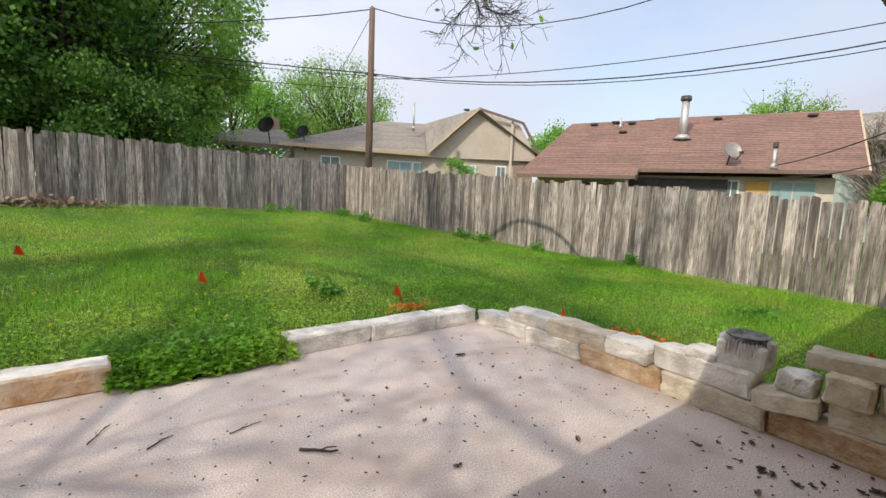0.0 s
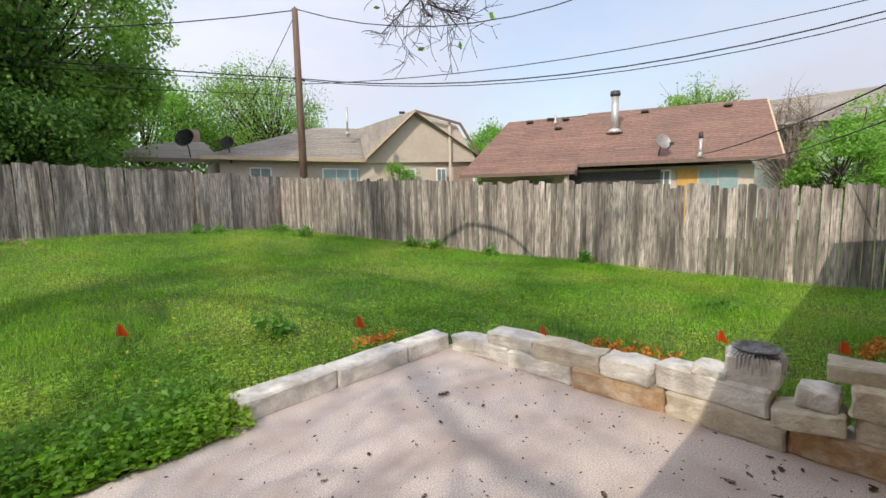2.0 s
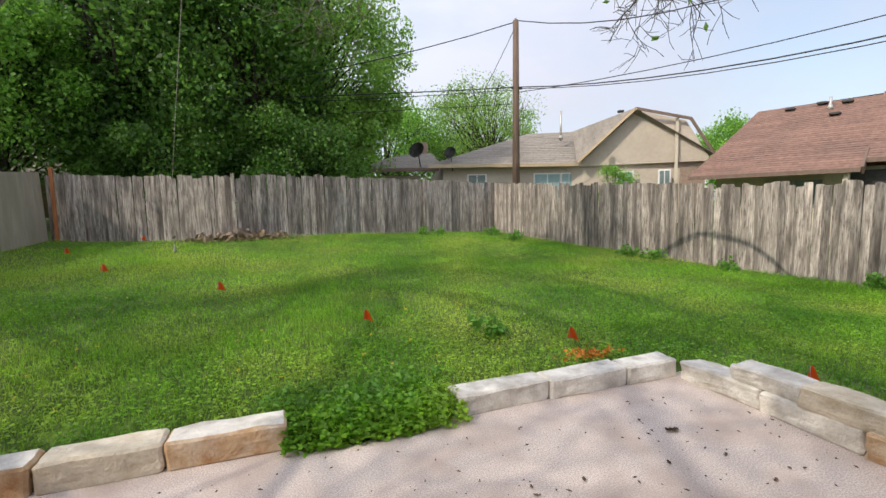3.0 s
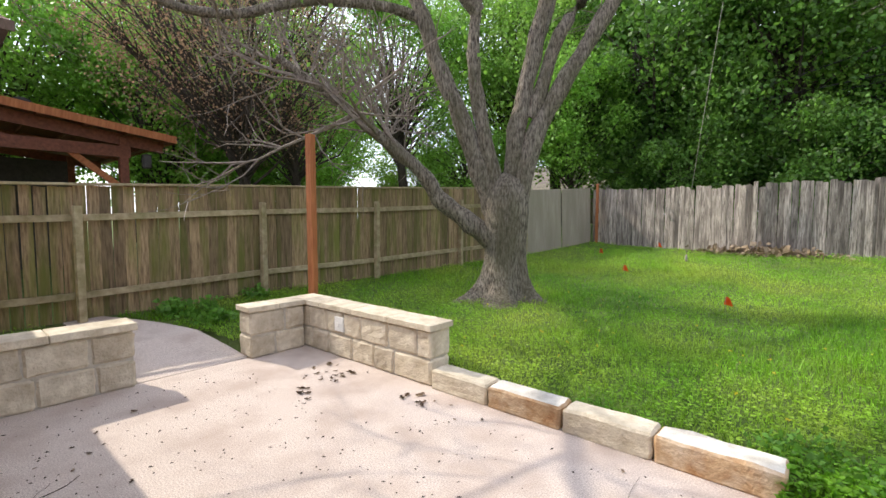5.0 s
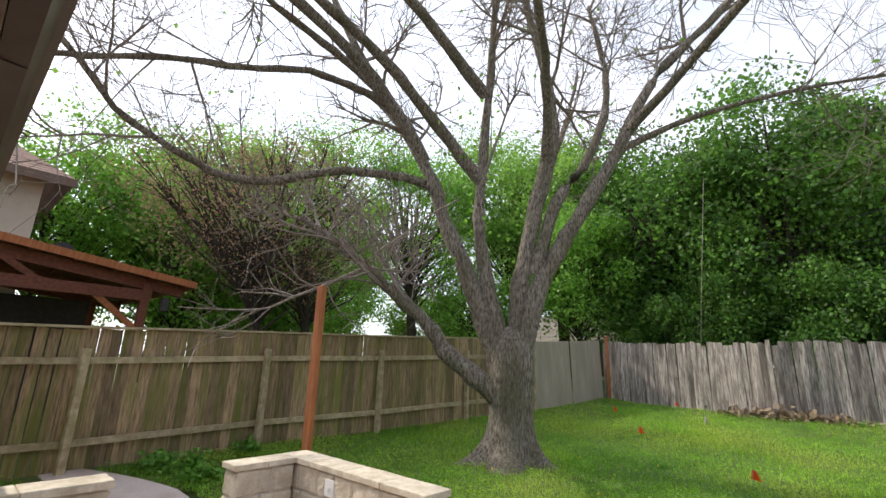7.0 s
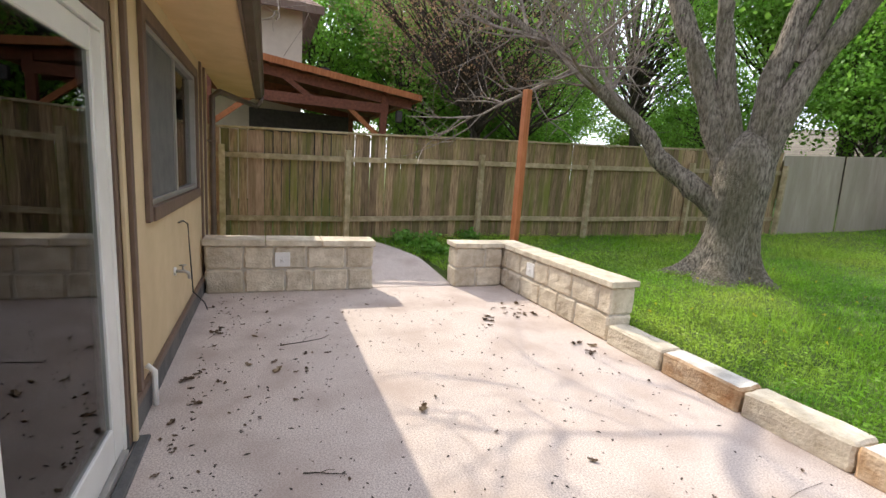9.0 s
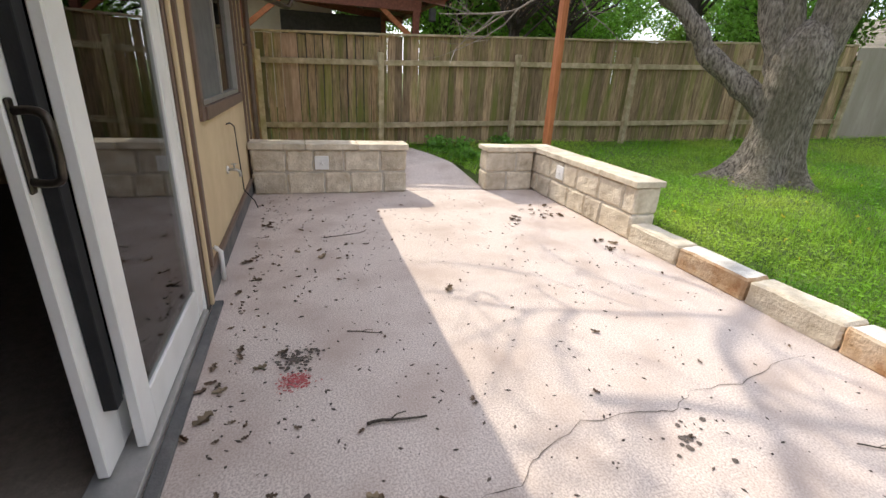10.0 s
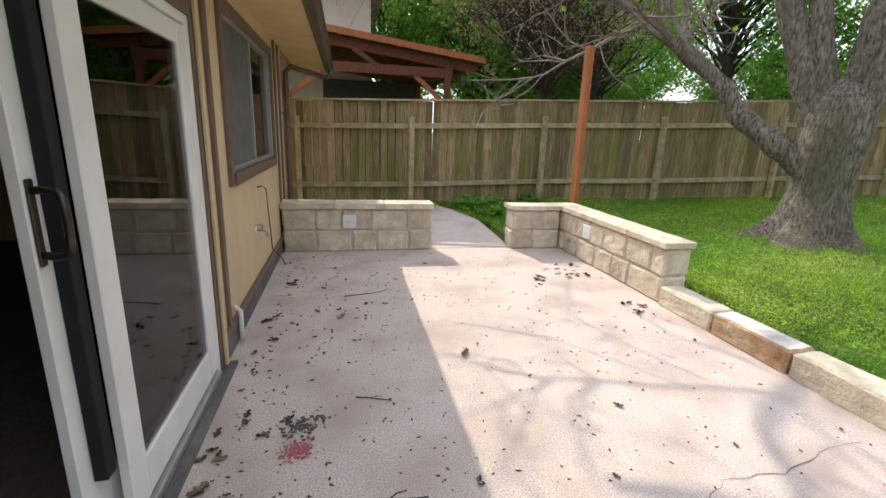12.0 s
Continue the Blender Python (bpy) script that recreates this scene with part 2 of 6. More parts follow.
DEAD_LEAF = surface("dead_leaves", (0.085, 0.058, 0.042), (0.25, 0.175, 0.12), 25, 0.9, 0.3, piece=0.35)
TAN_LEAF = surface("tan_leaf", (0.22, 0.16, 0.10), (0.34, 0.26, 0.17), 25, 0.9, 0.3, piece=0.25)
STAIN_RED = surface("red_stain", (0.38, 0.07, 0.08), (0.50, 0.16, 0.15), 30, 0.9, 0.2)
STAIN_DARK = surface("dark_stain", (0.06, 0.048, 0.042), (0.15, 0.12, 0.10), 30, 0.9, 0.3)
CRACK = surface("crack_dirt", (0.10, 0.08, 0.065), (0.17, 0.14, 0.12), 30, 0.95, 0.0)
ASH = surface("ash_bowl", (0.10, 0.10, 0.10), (0.34, 0.33, 0.31), 25, 0.85, 0.4)
FRINGE = surface("pale_fringe", (0.42, 0.40, 0.38), (0.70, 0.68, 0.65), 25, 0.85, 0.4)
ROPE = surface("pale_rope", (0.28, 0.26, 0.22), (0.4, 0.37, 0.32), 20, 0.9, 0.2)
YELLOW = surface("yellow_petals", (0.75, 0.60, 0.05), (0.85, 0.70, 0.08), 5, 0.6, 0.0, leaf=True)

# ---- mesh helpers ----
rng = random.Random(7)


def mesh_of(name, verts, faces, material=None, smooth=False):
    me = bpy.data.meshes.new(name)
    me.from_pydata([tuple(v) for v in verts], [], faces)
    if material:
        me.materials.append(material)
    if smooth:
        me.polygons.foreach_set("use_smooth", [True] * len(me.polygons))
    me.update()
    return me


def take(bm, name, material, smooth=False):
    me = bpy.data.meshes.new(name)
    bm.normal_update()
    bm.to_mesh(me)
    bm.free()
    me.materials.append(material)
    if smooth:
        me.polygons.foreach_set("use_smooth", [True] * len(me.polygons))
    return me


def part(name, data, material, parent, label="", m=None, smooth=False):
    """One mesh object, from a bmesh or a mesh, under a thing or a part."""
    me = take(data, name, material, smooth) if isinstance(data, bmesh.types.BMesh) else data
    ob = new(name, me)
    ob.parent = parent
    if m is not None:
        ob.matrix_basis = m
    return tagged(ob, label)


def thing(name, label, category, at=(0, 0, 0), turn=0.0, group="", kind=""):
    ob = new(name)
    ob.matrix_basis = pose(*at, 0, 0, turn)
    ob.empty_display_size = 0.1
    return tagged(ob, label, category, group, kind)


def add_box(bm, lo, hi, bevel=0.0):
    x0, y0, z0 = lo
    x1, y1, z1 = hi
    v = [bm.verts.new(p) for p in ((x0, y0, z0), (x1, y0, z0), (x1, y1, z0), (x0, y1, z0), (x0, y0, z1), (x1, y0, z1), (x1, y1, z1), (x0, y1, z1))]
    f = [bm.faces.new([v[i] for i in q]) for q in ((3, 2, 1, 0), (4, 5, 6, 7), (0, 1, 5, 4), (1, 2, 6, 5), (2, 3, 7, 6), (3, 0, 4, 7))]
    if bevel:
        bmesh.ops.bevel(bm, geom=list({e for q in f for e in q.edges}), offset=bevel, segments=1, affect="EDGES", profile=0.5)


def box(lo, hi, bevel=0.004):
    bm = bmesh.new()
    add_box(bm, lo, hi, bevel)
    return bm


def tube_data(points, radii, sides=6, close=True):
    """Vertices and faces of a tapered tube along points."""
    verts, faces = [], []
    pts = [Vector(p) for p in points]
    up = Vector((0.31, 0.17, 0.94)).normalized()
    for i, p in enumerate(pts):
        d = (pts[min(i + 1, len(pts) - 1)] - pts[max(i - 1, 0)])
        d = d.normalized() if d.length > 1e-6 else Vector((0, 0, 1))
        ref = up if abs(d.dot(up)) < 0.95 else Vector((1, 0, 0))
        a = d.cross(ref).normalized()
        b = d.cross(a)
        for k in range(sides):
            w = 2 * math.pi * k / sides
            verts.append(p + (a * math.cos(w) + b * math.sin(w)) * radii[i])
    for i in range(len(pts) - 1):
        for k in range(sides):
            j = (k + 1) % sides
            faces.append((i * sides + k, i * sides + j, (i + 1) * sides + j, (i + 1) * sides + k))
    if close:
        faces.append(tuple(range(sides))[::-1])
        faces.append(tuple((len(pts) - 1) * sides + k for k in range(sides)))
    return verts, faces


def tube(name, points, radius, material, sides=8, smooth=True):
    r = radius if isinstance(radius, (list, tuple)) else [radius] * len(points)
    v, f = tube_data(points, r, sides)
    return mesh_of(name, v, f, material, smooth)


def smooth_line(points, per=4):
    """A rounder line through the points."""
    p = [Vector(q) for q in points]
    out = []
    for i in range(len(p) - 1):
        a, b, c, d = p[max(i - 1, 0)], p[i], p[i + 1], p[min(i + 2, len(p) - 1)]
        for k in range(per):
            t = k / per
            out.append(0.5 * ((2 * b) + (c - a) * t + (2 * a - 5 * b + 4 * c - d) * t * t + (3 * b - a - 3 * c + d) * t ** 3))
    return out + [p[-1]]


def joined(chunks):
    verts, faces = [], []
    for v, f in chunks:
        o = len(verts)
        verts += v
        faces += [tuple(i + o for i in q) for q in f]
    return verts, faces


def rough_block(lx, ly, lz, seed, chip=0.012, cuts=2):
    """A split stone: a cut box with uneven faces and worn edges, base at z 0, centred."""
    bm = bmesh.new()
    add_box(bm, (-lx / 2, -ly / 2, 0), (lx / 2, ly / 2, lz), min(lx, ly, lz) * 0.09)
    bmesh.ops.subdivide_edges(bm, edges=[e for e in bm.edges if e.calc_length() > 0.1], cuts=cuts, use_grid_fill=True)
    for v in bm.verts:
        q = v.co * 5.0 + Vector((seed * 3.7, seed * 1.3, seed * 2.1))
        w = noise.noise_vector(q) * chip * 0.6 + noise.noise_vector(q * 3.1) * chip * 0.7 + noise.noise_vector(q * 7.3) * chip * 0.35
        if v.co.z < 0.002:
            w.z = 0
        v.co += w
    return bm

# ---- ground ----
def ground_z(x, y):
    """Height of the lawn, which rises to the back and to the west."""
    x, y = min(max(x, -9.5), 13.0), min(max(y, -2.0), 17.5)
    z = 0.03 + 0.045 * (y - 2) + 0.08 * max(0.0, -x - 4.6) + 0.0012 * max(0.0, y - 4) ** 2 * min(max(1 - x / 10, 0), 1) - 0.14 * min(max((x - 2) / 7, 0.0), 1.0)
    return z + 0.025 * noise.noise(Vector((x * 0.5, y * 0.5, 0.3)))


def on_patio(x, y, edge=0.0):
    return -4.62 - edge < x < 3.98 + edge and -6.0 < y < 3.80 + edge


def on_walkway(x, y):
    return -7.2 < x < -4.5 and 1.78 - 0.1 * (x + 4.6) ** 2 * 0.3 < y < 3.12 - 0.13 * (x + 4.6) ** 2


far = [1.0 * 1.6 ** k for k in range(1, 15)]
xs = [-9.6 - f for f in far[::-1]] + [-9.6 + 0.3 * k for k in range(77)] + [13.5 + f for f in far]
ys = [-2.4 - f for f in far[::-1]] + [-2.4 + 0.3 * k for k in range(67)] + [17.7 + f for f in far]
gv = [(x, y, -0.09 if (on_patio(x, y, 0.27) and not (0.35 < x < 1.65 and y > 3.75)) or (-6.2 < x < -4.5 and 1.7 < y < 3.2) or (-5.3 < x < 7.9 and y < 0.05) else ground_z(x, y)) for y in ys for x in xs]
gf = [(j * len(xs) + i, j * len(xs) + i + 1, (j + 1) * len(xs) + i + 1, (j + 1) * len(xs) + i) for j in range(len(ys) - 1) for i in range(len(xs) - 1)]
ground = tagged(new("ground", mesh_of("ground", gv, gf, SOIL_GRASS, True)), "overgrown green lawn soil rising towards the fences", "lawn", kind="structure")

# patio slab with a ragged outer edge in the gap of the kerb
bm = bmesh.new()
edge = [(-4.62, -0.05), (4.02, -0.05), (4.02, 3.86), (3.0, 3.9), (1.62, 3.86), (1.5, 3.76), (1.33, 3.79), (1.18, 3.70), (1.0, 3.74), (0.84, 3.66), (0.68, 3.71), (0.5, 3.66), (0.36, 3.8), (-4.62, 3.86)]
lower = [bm.verts.new((x, y, -0.12)) for x, y in edge]
upper = [bm.verts.new((x, y, 0)) for x, y in edge]
bm.faces.new(upper)
for i in range(len(edge)):
    j = (i + 1) % len(edge)
    bm.faces.new((lower[i], lower[j], upper[j], upper[i]))
tagged(new("patio", take(bm, "patio", CONCRETE)), "worn pinkish-beige concrete patio slab with stains", "patio", kind="structure")

wv, wf = [], []
for k in range(13):
    x = -4.625 - 0.21 * k
    w = 0.13 * (x + 4.6) ** 2
    lift = min(1, k / 5)
    for y in (1.88 - 0.5 * w * 0.2, 3.06 - w):
        wv += [(x, y, 0.004 + lift * (ground_z(x, y) + 0.02)), (x, y, -0.1)]
for k in range(12):
    o = 4 * k
    wf += [(o, o + 2, o + 6, o + 4), (o + 1, o, o + 4, o + 5), (o + 2, o + 3, o + 7, o + 6)]
wf.append((0, 1, 3, 2))
tagged(new("walkway", mesh_of("walkway", wv, wf, CONCRETE)), "pale concrete walkway leading off the patio", "path", kind="structure")


def crack(points, width=0.0035):
    left, right = [], []
    for i, p in enumerate(points):
        a, b = Vector(points[max(i - 1, 0)]), Vector(points[min(i + 1, len(points) - 1)])
        n = Vector((-(b - a).y, (b - a).x)).normalized() * width * rng.uniform(0.25, 0.8)
        left.append((p[0] + n.x, p[1] + n.y, 0.0035))
        right.append((p[0] - n.x, p[1] - n.y, 0.0035))
    v = left + right
    k = len(points)
    tagged(new("crack", mesh_of("crack", v, [(i, i + 1, k + i + 1, k + i) for i in range(k - 1)], CRACK)), "thin dark jagged crack across the concrete slab", "crack", kind="structure")


bends = [(0.09, 0.36), (0.06, 0.52), (-0.01, 0.67), (0.07, 0.88), (0.10, 1.14), (0.06, 1.41), (-0.07, 1.56), (-0.18, 1.83), (-0.17, 2.11), (-0.14, 2.31), (-0.24, 2.53), (-0.24, 2.86), (-0.33, 3.2), (-0.36, 3.6)]
line = []
for a, b in zip(bends, bends[1:]):
    for k in range(5):
        f = k / 5
        line.append((a[0] + (b[0] - a[0]) * f + rng.uniform(-0.014, 0.014), a[1] + (b[1] - a[1]) * f + rng.uniform(-0.01, 0.01)))
crack(line)

# ---- the house: wall with real openings, eave, gutter, sliding door ----
HX0, HX1, EAVE = -5.42, 7.3, 2.50
WALL_Y, THICK = 0.0, 0.16
DOOR = (-1.60, 0.95, 0.03, 2.08)
WIN_W = (-4.36, -2.305, 1.2, 2.285)
WIN_E = (5.3, 6.95, 0.92, 2.42)


def wall_with_holes(x0, x1, z0, z1, holes, y0, y1):
    bm = bmesh.new()
    cuts_x = sorted({x0, x1, *[h[0] for h in holes], *[h[1] for h in holes]})
    for a, b in zip(cuts_x, cuts_x[1:]):
        mid = (a + b) / 2
        spans = [(z0, z1)]
        for h in holes:
            if h[0] < mid < h[1]:
                spans = [(z0, h[2]), (h[3], z1)]
        for s0, s1 in spans:
            if s1 - s0 > 0.001:
                add_box(bm, (a, y0, s0), (b, y1, s1))
    bmesh.ops.remove_doubles(bm, verts=bm.verts, dist=0.0005)
    return bm


tagged(new("wall_house", take(wall_with_holes(HX0, HX1, 0.16, EAVE + 0.05, [DOOR, WIN_W, WIN_E], -THICK, 0.0), "wall_house", SIDING)), "tan painted panel siding of the house", "wall", kind="structure")
bm = bmesh.new()
add_box(bm, (HX0, -THICK, -0.12), (DOOR[0], 0.02, 0.16))
add_box(bm, (DOOR[1], -THICK, -0.12), (HX1, 0.02, 0.16))
tagged(new("foundation", take(bm, "foundation", FOOTING)), "dark grey painted concrete footing strip", "foundation", kind="structure")
for name, lo, hi in (("wall_west", (HX0, -8, -0.1), (HX0 + THICK, -THICK, EAVE)), ("wall_east", (HX1 - THICK, -8, -0.1), (HX1, -THICK, EAVE)), ("wall_south", (HX0, -8.16, -0.1), (HX1, -8, EAVE))):
    tagged(new(name, take(box(lo, hi, 0), name, SIDING)), "tan painted panel siding of the house", "wall", kind="structure")
tagged(new("wall_inner", take(box((HX0 + THICK, -4.2, 0), (HX1 - THICK, -4.1, EAVE), 0), "wall_inner", ROOM)), "plain grey room wall inside", "wall", kind="structure")
tagged(new("floor", take(box((HX0 + THICK, -4.1, -0.1), (HX1 - THICK, -THICK, 0.02), 0), "floor", CARPET)), "dark brown floor inside the room", "floor", kind="structure")
tagged(new("ceiling", take(box((HX0 + THICK, -7.99, EAVE + 0.052), (HX1 - THICK, -THICK, EAVE + 0.1), 0), "ceiling", ROOM)), "plain room ceiling", "ceiling", kind="structure")

# battens
for x in (-5.05, -4.72, -1.9, 1.35, 2.7, 4.1):
    tagged(new("trim", take(box((x - 0.03, 0.001, 0.17), (x + 0.03, 0.024, EAVE), 0.003), "trim", TRIM)), "dark brown painted batten on the siding", "trim", kind="structure")
tagged(new("trim", take(box((HX0, 0.001, 0.155), (DOOR[0] - 0.14, 0.03, 0.2), 0.003), "trim", TRIM)), "dark brown painted base strip", "trim", kind="structure")

# roof, soffit, fascia
R0, R1, EY = HX0 - 1.95, HX1 + 1.3, 0.50
tagged(new("soffit", take(box((R0, 0.003, EAVE), (R1, EY, EAVE + 0.02), 0), "soffit", SOFFIT)), "orange-tan painted soffit under the eave", "soffit", kind="structure")
rb = bmesh.new()
prof = [(EY + 0.03, EAVE + 0.12), (-4.1, EAVE + 1.75), (-8.7, EAVE + 0.12), (-8.7, EAVE + 0.04), (-4.1, EAVE + 1.65), (EY + 0.03, EAVE + 0.04)]
a = [rb.verts.new((R0 - 0.03, y, z)) for y, z in prof]
b = [rb.verts.new((R1 + 0.03, y, z)) for y, z in prof]
for i in range(6):
    j = (i + 1) % 6
    rb.faces.new((a[i], a[j], b[j], b[i]))
for q in (a, b):
    rb.faces.new((q[0], q[1], q[4], q[5]))
    rb.faces.new((q[1], q[2], q[3], q[4]))
tagged(new("roof", take(rb, "roof", ROOF_BROWN)), "brown shingle roof of the house", "roof", kind="structure")
gb = bmesh.new()
for xx in (HX0, HX1 - THICK):
    t = [gb.verts.new((x, y, z)) for x in (xx, xx + THICK) for y, z in ((0, EAVE), (-4.1, EAVE + 1.62), (-8.16, EAVE))]
    gb.faces.new(t[0:3]), gb.faces.new(t[5:2:-1])
    for i, j in ((0, 1), (1, 2), (2, 0)):
        gb.faces.new((t[i], t[i + 3], t[j + 3], t[j]))
tagged(new("gable", take(gb, "gable", SIDING)), "tan painted gable end", "wall", kind="structure")
tagged(new("fascia", take(box((R0, EY, EAVE - 0.02), (R1, EY + 0.025, EAVE + 0.12), 0.003), "fascia", TRIM)), "dark brown fascia board", "fascia", kind="structure")

gutter = thing("gutter", "dark brown metal rain gutter along the eave", "gutter", (0, 0, 0))
bm = bmesh.new()
prof = [(EY + 0.028, EAVE + 0.10), (EY + 0.028, EAVE - 0.01), (EY + 0.09, EAVE - 0.015), (EY + 0.115, EAVE + 0.05), (EY + 0.135, EAVE + 0.06), (EY + 0.135, EAVE + 0.105), (EY + 0.125, EAVE + 0.105), (EY + 0.122, EAVE + 0.068), (EY + 0.085, EAVE + 0.0), (EY + 0.036, EAVE + 0.0), (EY + 0.036, EAVE + 0.10)]
ga = [bm.verts.new((R0, y, z)) for y, z in prof]
gb2 = [bm.verts.new((R1, y, z)) for y, z in prof]
for i in range(len(prof)):
    j = (i + 1) % len(prof)
    bm.faces.new((ga[j], ga[i], gb2[i], gb2[j]))
for x in (R0, R1):
    bm.faces.new([bm.verts.new((x, y, z)) for y, z in prof[:6]])
part("trough", bm, GUTTER, gutter)
for x in (R0 - 0.006, R1):
    part("end_cap", box((x, EY + 0.03, EAVE - 0.012), (x + 0.006, EY + 0.134, EAVE + 0.104), 0.001), GUTTER, gutter)
for k in range(1, 5):
    x = R0 + (R1 - R0) * k / 5
    part("seam_band", box((x - 0.03, EY + 0.03, EAVE - 0.0185), (x + 0.03, EY + 0.09, EAVE - 0.0155), 0.001), GUTTER, gutter)


def downspout(x, name_x):
    d = thing("downspout", "dark brown metal downspout elbowed back to the wall corner", "downspout", (name_x, 0, 0), group="downspouts")
    pts = [(x - name_x, EY + 0.08, EAVE - 0.0), (x - name_x, EY + 0.08, EAVE - 0.06), (x - name_x, EY + 0.02, EAVE - 0.13), (0, 0.14, EAVE - 0.20), (0, 0.06, EAVE - 0.27), (0, 0.055, 1.2), (0, 0.055, 0.16), (0, 0.09, 0.07), (0, 0.2, 0.045)]
    part("pipe", tube("pipe", pts, 0.036, GUTTER, 8), GUTTER, d)
    for z in (0.5, 1.7):
        part("strap", box((-0.05, 0.0, z), (0.05, 0.096, z + 0.025), 0.002), GUTTER, d)
    return d


downspout(R0 + 0.1, HX0 + 0.05)
downspout(HX1 + 0.3, HX1 - 0.1)

# sliding door
door = thing("sliding_door", "white vinyl sliding patio door, slid half open", "door", (0, 0, 0), kind="")
x0, x1, z0, z1 = DOOR
for nm, lo, hi in (("jamb", (x0, -0.15, z0), (x0 + 0.045, 0.012, z1)), ("jamb", (x1 - 0.045, -0.15, z0), (x1, 0.012, z1)), ("head", (x0 + 0.045, -0.15, z1 - 0.05), (x1 - 0.045, 0.012, z1)), ("sill", (x0 + 0.045, -0.15, 0.022), (x1 - 0.045, 0.03, 0.05))):
    part(nm, box(lo, hi, 0.004), VINYL if nm != "sill" else ALU, door, "grey aluminium threshold track" if nm == "sill" else "")


def door_panel(name, xa, xb, y, label, w=0.13):
    p = part(name, box((xa, y - 0.02, 0.06), (xa + w, y + 0.02, 2.02), 0.006), VINYL, door, label)
    for lo, hi, nm in (((xb - w, y - 0.02, 0.06), (xb, y + 0.02, 2.02), "stile"), ((xa + w, y - 0.018, 0.06), (xb - w, y + 0.018, 0.24), "bottom_rail"), ((xa + w, y - 0.018, 1.92), (xb - w, y + 0.018, 2.02), "top_rail")):
        part(nm, box(lo, hi, 0.005), VINYL, p)
    g = part("glass_pane", box((xa + w - 0.005, y - 0.004, 0.235), (xb - w + 0.005, y + 0.004, 1.925), 0), PANE, p)
    g.visible_shadow = False
    return p


door_panel("fixed_panel", x0 + 0.045, -0.409, -0.012, "white vinyl fixed panel with reflecting glass")
slider = door_panel("sliding_panel", -1.45, -0.278, -0.10, "white vinyl sliding panel pushed behind the fixed one", 0.16)
part("weather_strip", box((-0.407, -0.079, 0.30), (-0.345, -0.034, 2.02), 0.003), RUBBER, door, "black weather strip between the panels")
part("latch_plate", box((-0.314, -0.0795, 1.11), (-0.284, -0.070, 1.37), 0.004), BRONZE, slider, "dark bronze latch plate")
part("door_handle", tube("door_handle", smooth_line([(-0.298, -0.072, 1.335), (-0.296, -0.035, 1.34), (-0.288, 0.0, 1.33), (-0.283, 0.012, 1.29), (-0.283, 0.012, 1.19), (-0.288, 0.0, 1.15), (-0.296, -0.035, 1.14), (-0.298, -0.072, 1.145)], 3), 0.0125, BRONZE, 8), BRONZE, slider, "dark bronze pull handle")
tagged(new("threshold", take(box((x0 - 0.13, 0.031, -0.02), (x1 + 0.11, 0.088, 0.018), 0.004), "threshold", FOOTING)), "dark charcoal painted strip below the sliding door", "threshold", kind="structure")
for nm, lo, hi in (("door_casing", (x0 - 0.13, 0.001, 0.03), (x0 - 0.005, 0.022, z1 + 0.1)), ("door_casing", (x1 + 0.005, 0.001, 0.03), (x1 + 0.11, 0.022, z1 + 0.1)), ("door_casing", (x0 - 0.005, 0.001, z1 + 0.003), (x1 + 0.005, 0.022, z1 + 0.1))):
    tagged(new("trim", take(box(lo, hi, 0.003), "trim", TRIM)), "dark brown painted door casing board", "trim", kind="structure")
tagged(new("trim", take(box((x0 - 0.085, 0.0235, 0.03), (x0 - 0.045, 0.045, z1 + 0.1), 0.004), "trim", SIDING)), "tan painted moulding over the door casing", "trim", kind="structure")


def window_unit(w, label, screen):
    wx0, wx1, wz0, wz1 = w
    win = thing("window", label, "window", ((wx0 + wx1) / 2, 0, wz0), kind="")
    h, hw = wz1 - wz0, (wx1 - wx0) / 2
    for nm, lo, hi in (("casing", (-hw - 0.085, 0.001, -0.09), (-hw, 0.026, h + 0.085)), ("casing", (hw, 0.001, -0.09), (hw + 0.085, 0.026, h + 0.085)), ("casing", (-hw, 0.001, h), (hw, 0.026, h + 0.085)), ("sill", (-hw, 0.001, -0.09), (hw, 0.04, 0.0))):
        part(nm, box(lo, hi, 0.003), TRIM, win, "dark brown painted board")
    for nm, lo, hi in (("frame", (-hw, -0.1, 0), (-hw + 0.035, 0.004, h)), ("frame", (hw - 0.035, -0.1, 0), (hw, 0.004, h)), ("frame", (-hw + 0.035, -0.1, 0), (hw - 0.035, 0.004, 0.035)), ("frame", (-hw + 0.035, -0.1, h - 0.035), (hw - 0.035, 0.004, h)), ("mullion", (-0.02, -0.06, 0.035), (0.02, 0.0, h - 0.035))):
        part(nm, box(lo, hi, 0.003), ALU, win, "grey aluminium frame")
    for a, b in ((-hw + 0.035, -0.02), (0.02, hw - 0.035)):
        g = part("pane", box((a, -0.045, 0.035), (b, -0.039, h - 0.035), 0), PANE, win)
        g.visible_shadow = False
    part("insect_screen", box((screen * hw * 0.5 - hw * 0.5 + 0.03, -0.02, 0.035), (screen * hw * 0.5 + hw * 0.5 - 0.03, -0.016, h - 0.035), 0), CURTAIN, win, "dark grey insect screen")
    part("blind", box((-hw + 0.04, -0.13, 0.03), (hw - 0.04, -0.12, h - 0.03), 0), BLIND, win, "pale drawn blind behind the glass")
    return win


window_unit(WIN_W, "sliding window with brown casing and dark screen", 1)
window_unit(WIN_E, "sliding window with dark brown casing boards", -1)
part_board = thing("window_apron", "tan panel with brown battens below the window", "panel", (6.125, 0, 0.2))
for x in (-0.85, 0.0, 0.85):
    part("batten", box((x - 0.03, 0.001, 0.0), (x + 0.03, 0.024, 0.565), 0.003), TRIM, part_board)

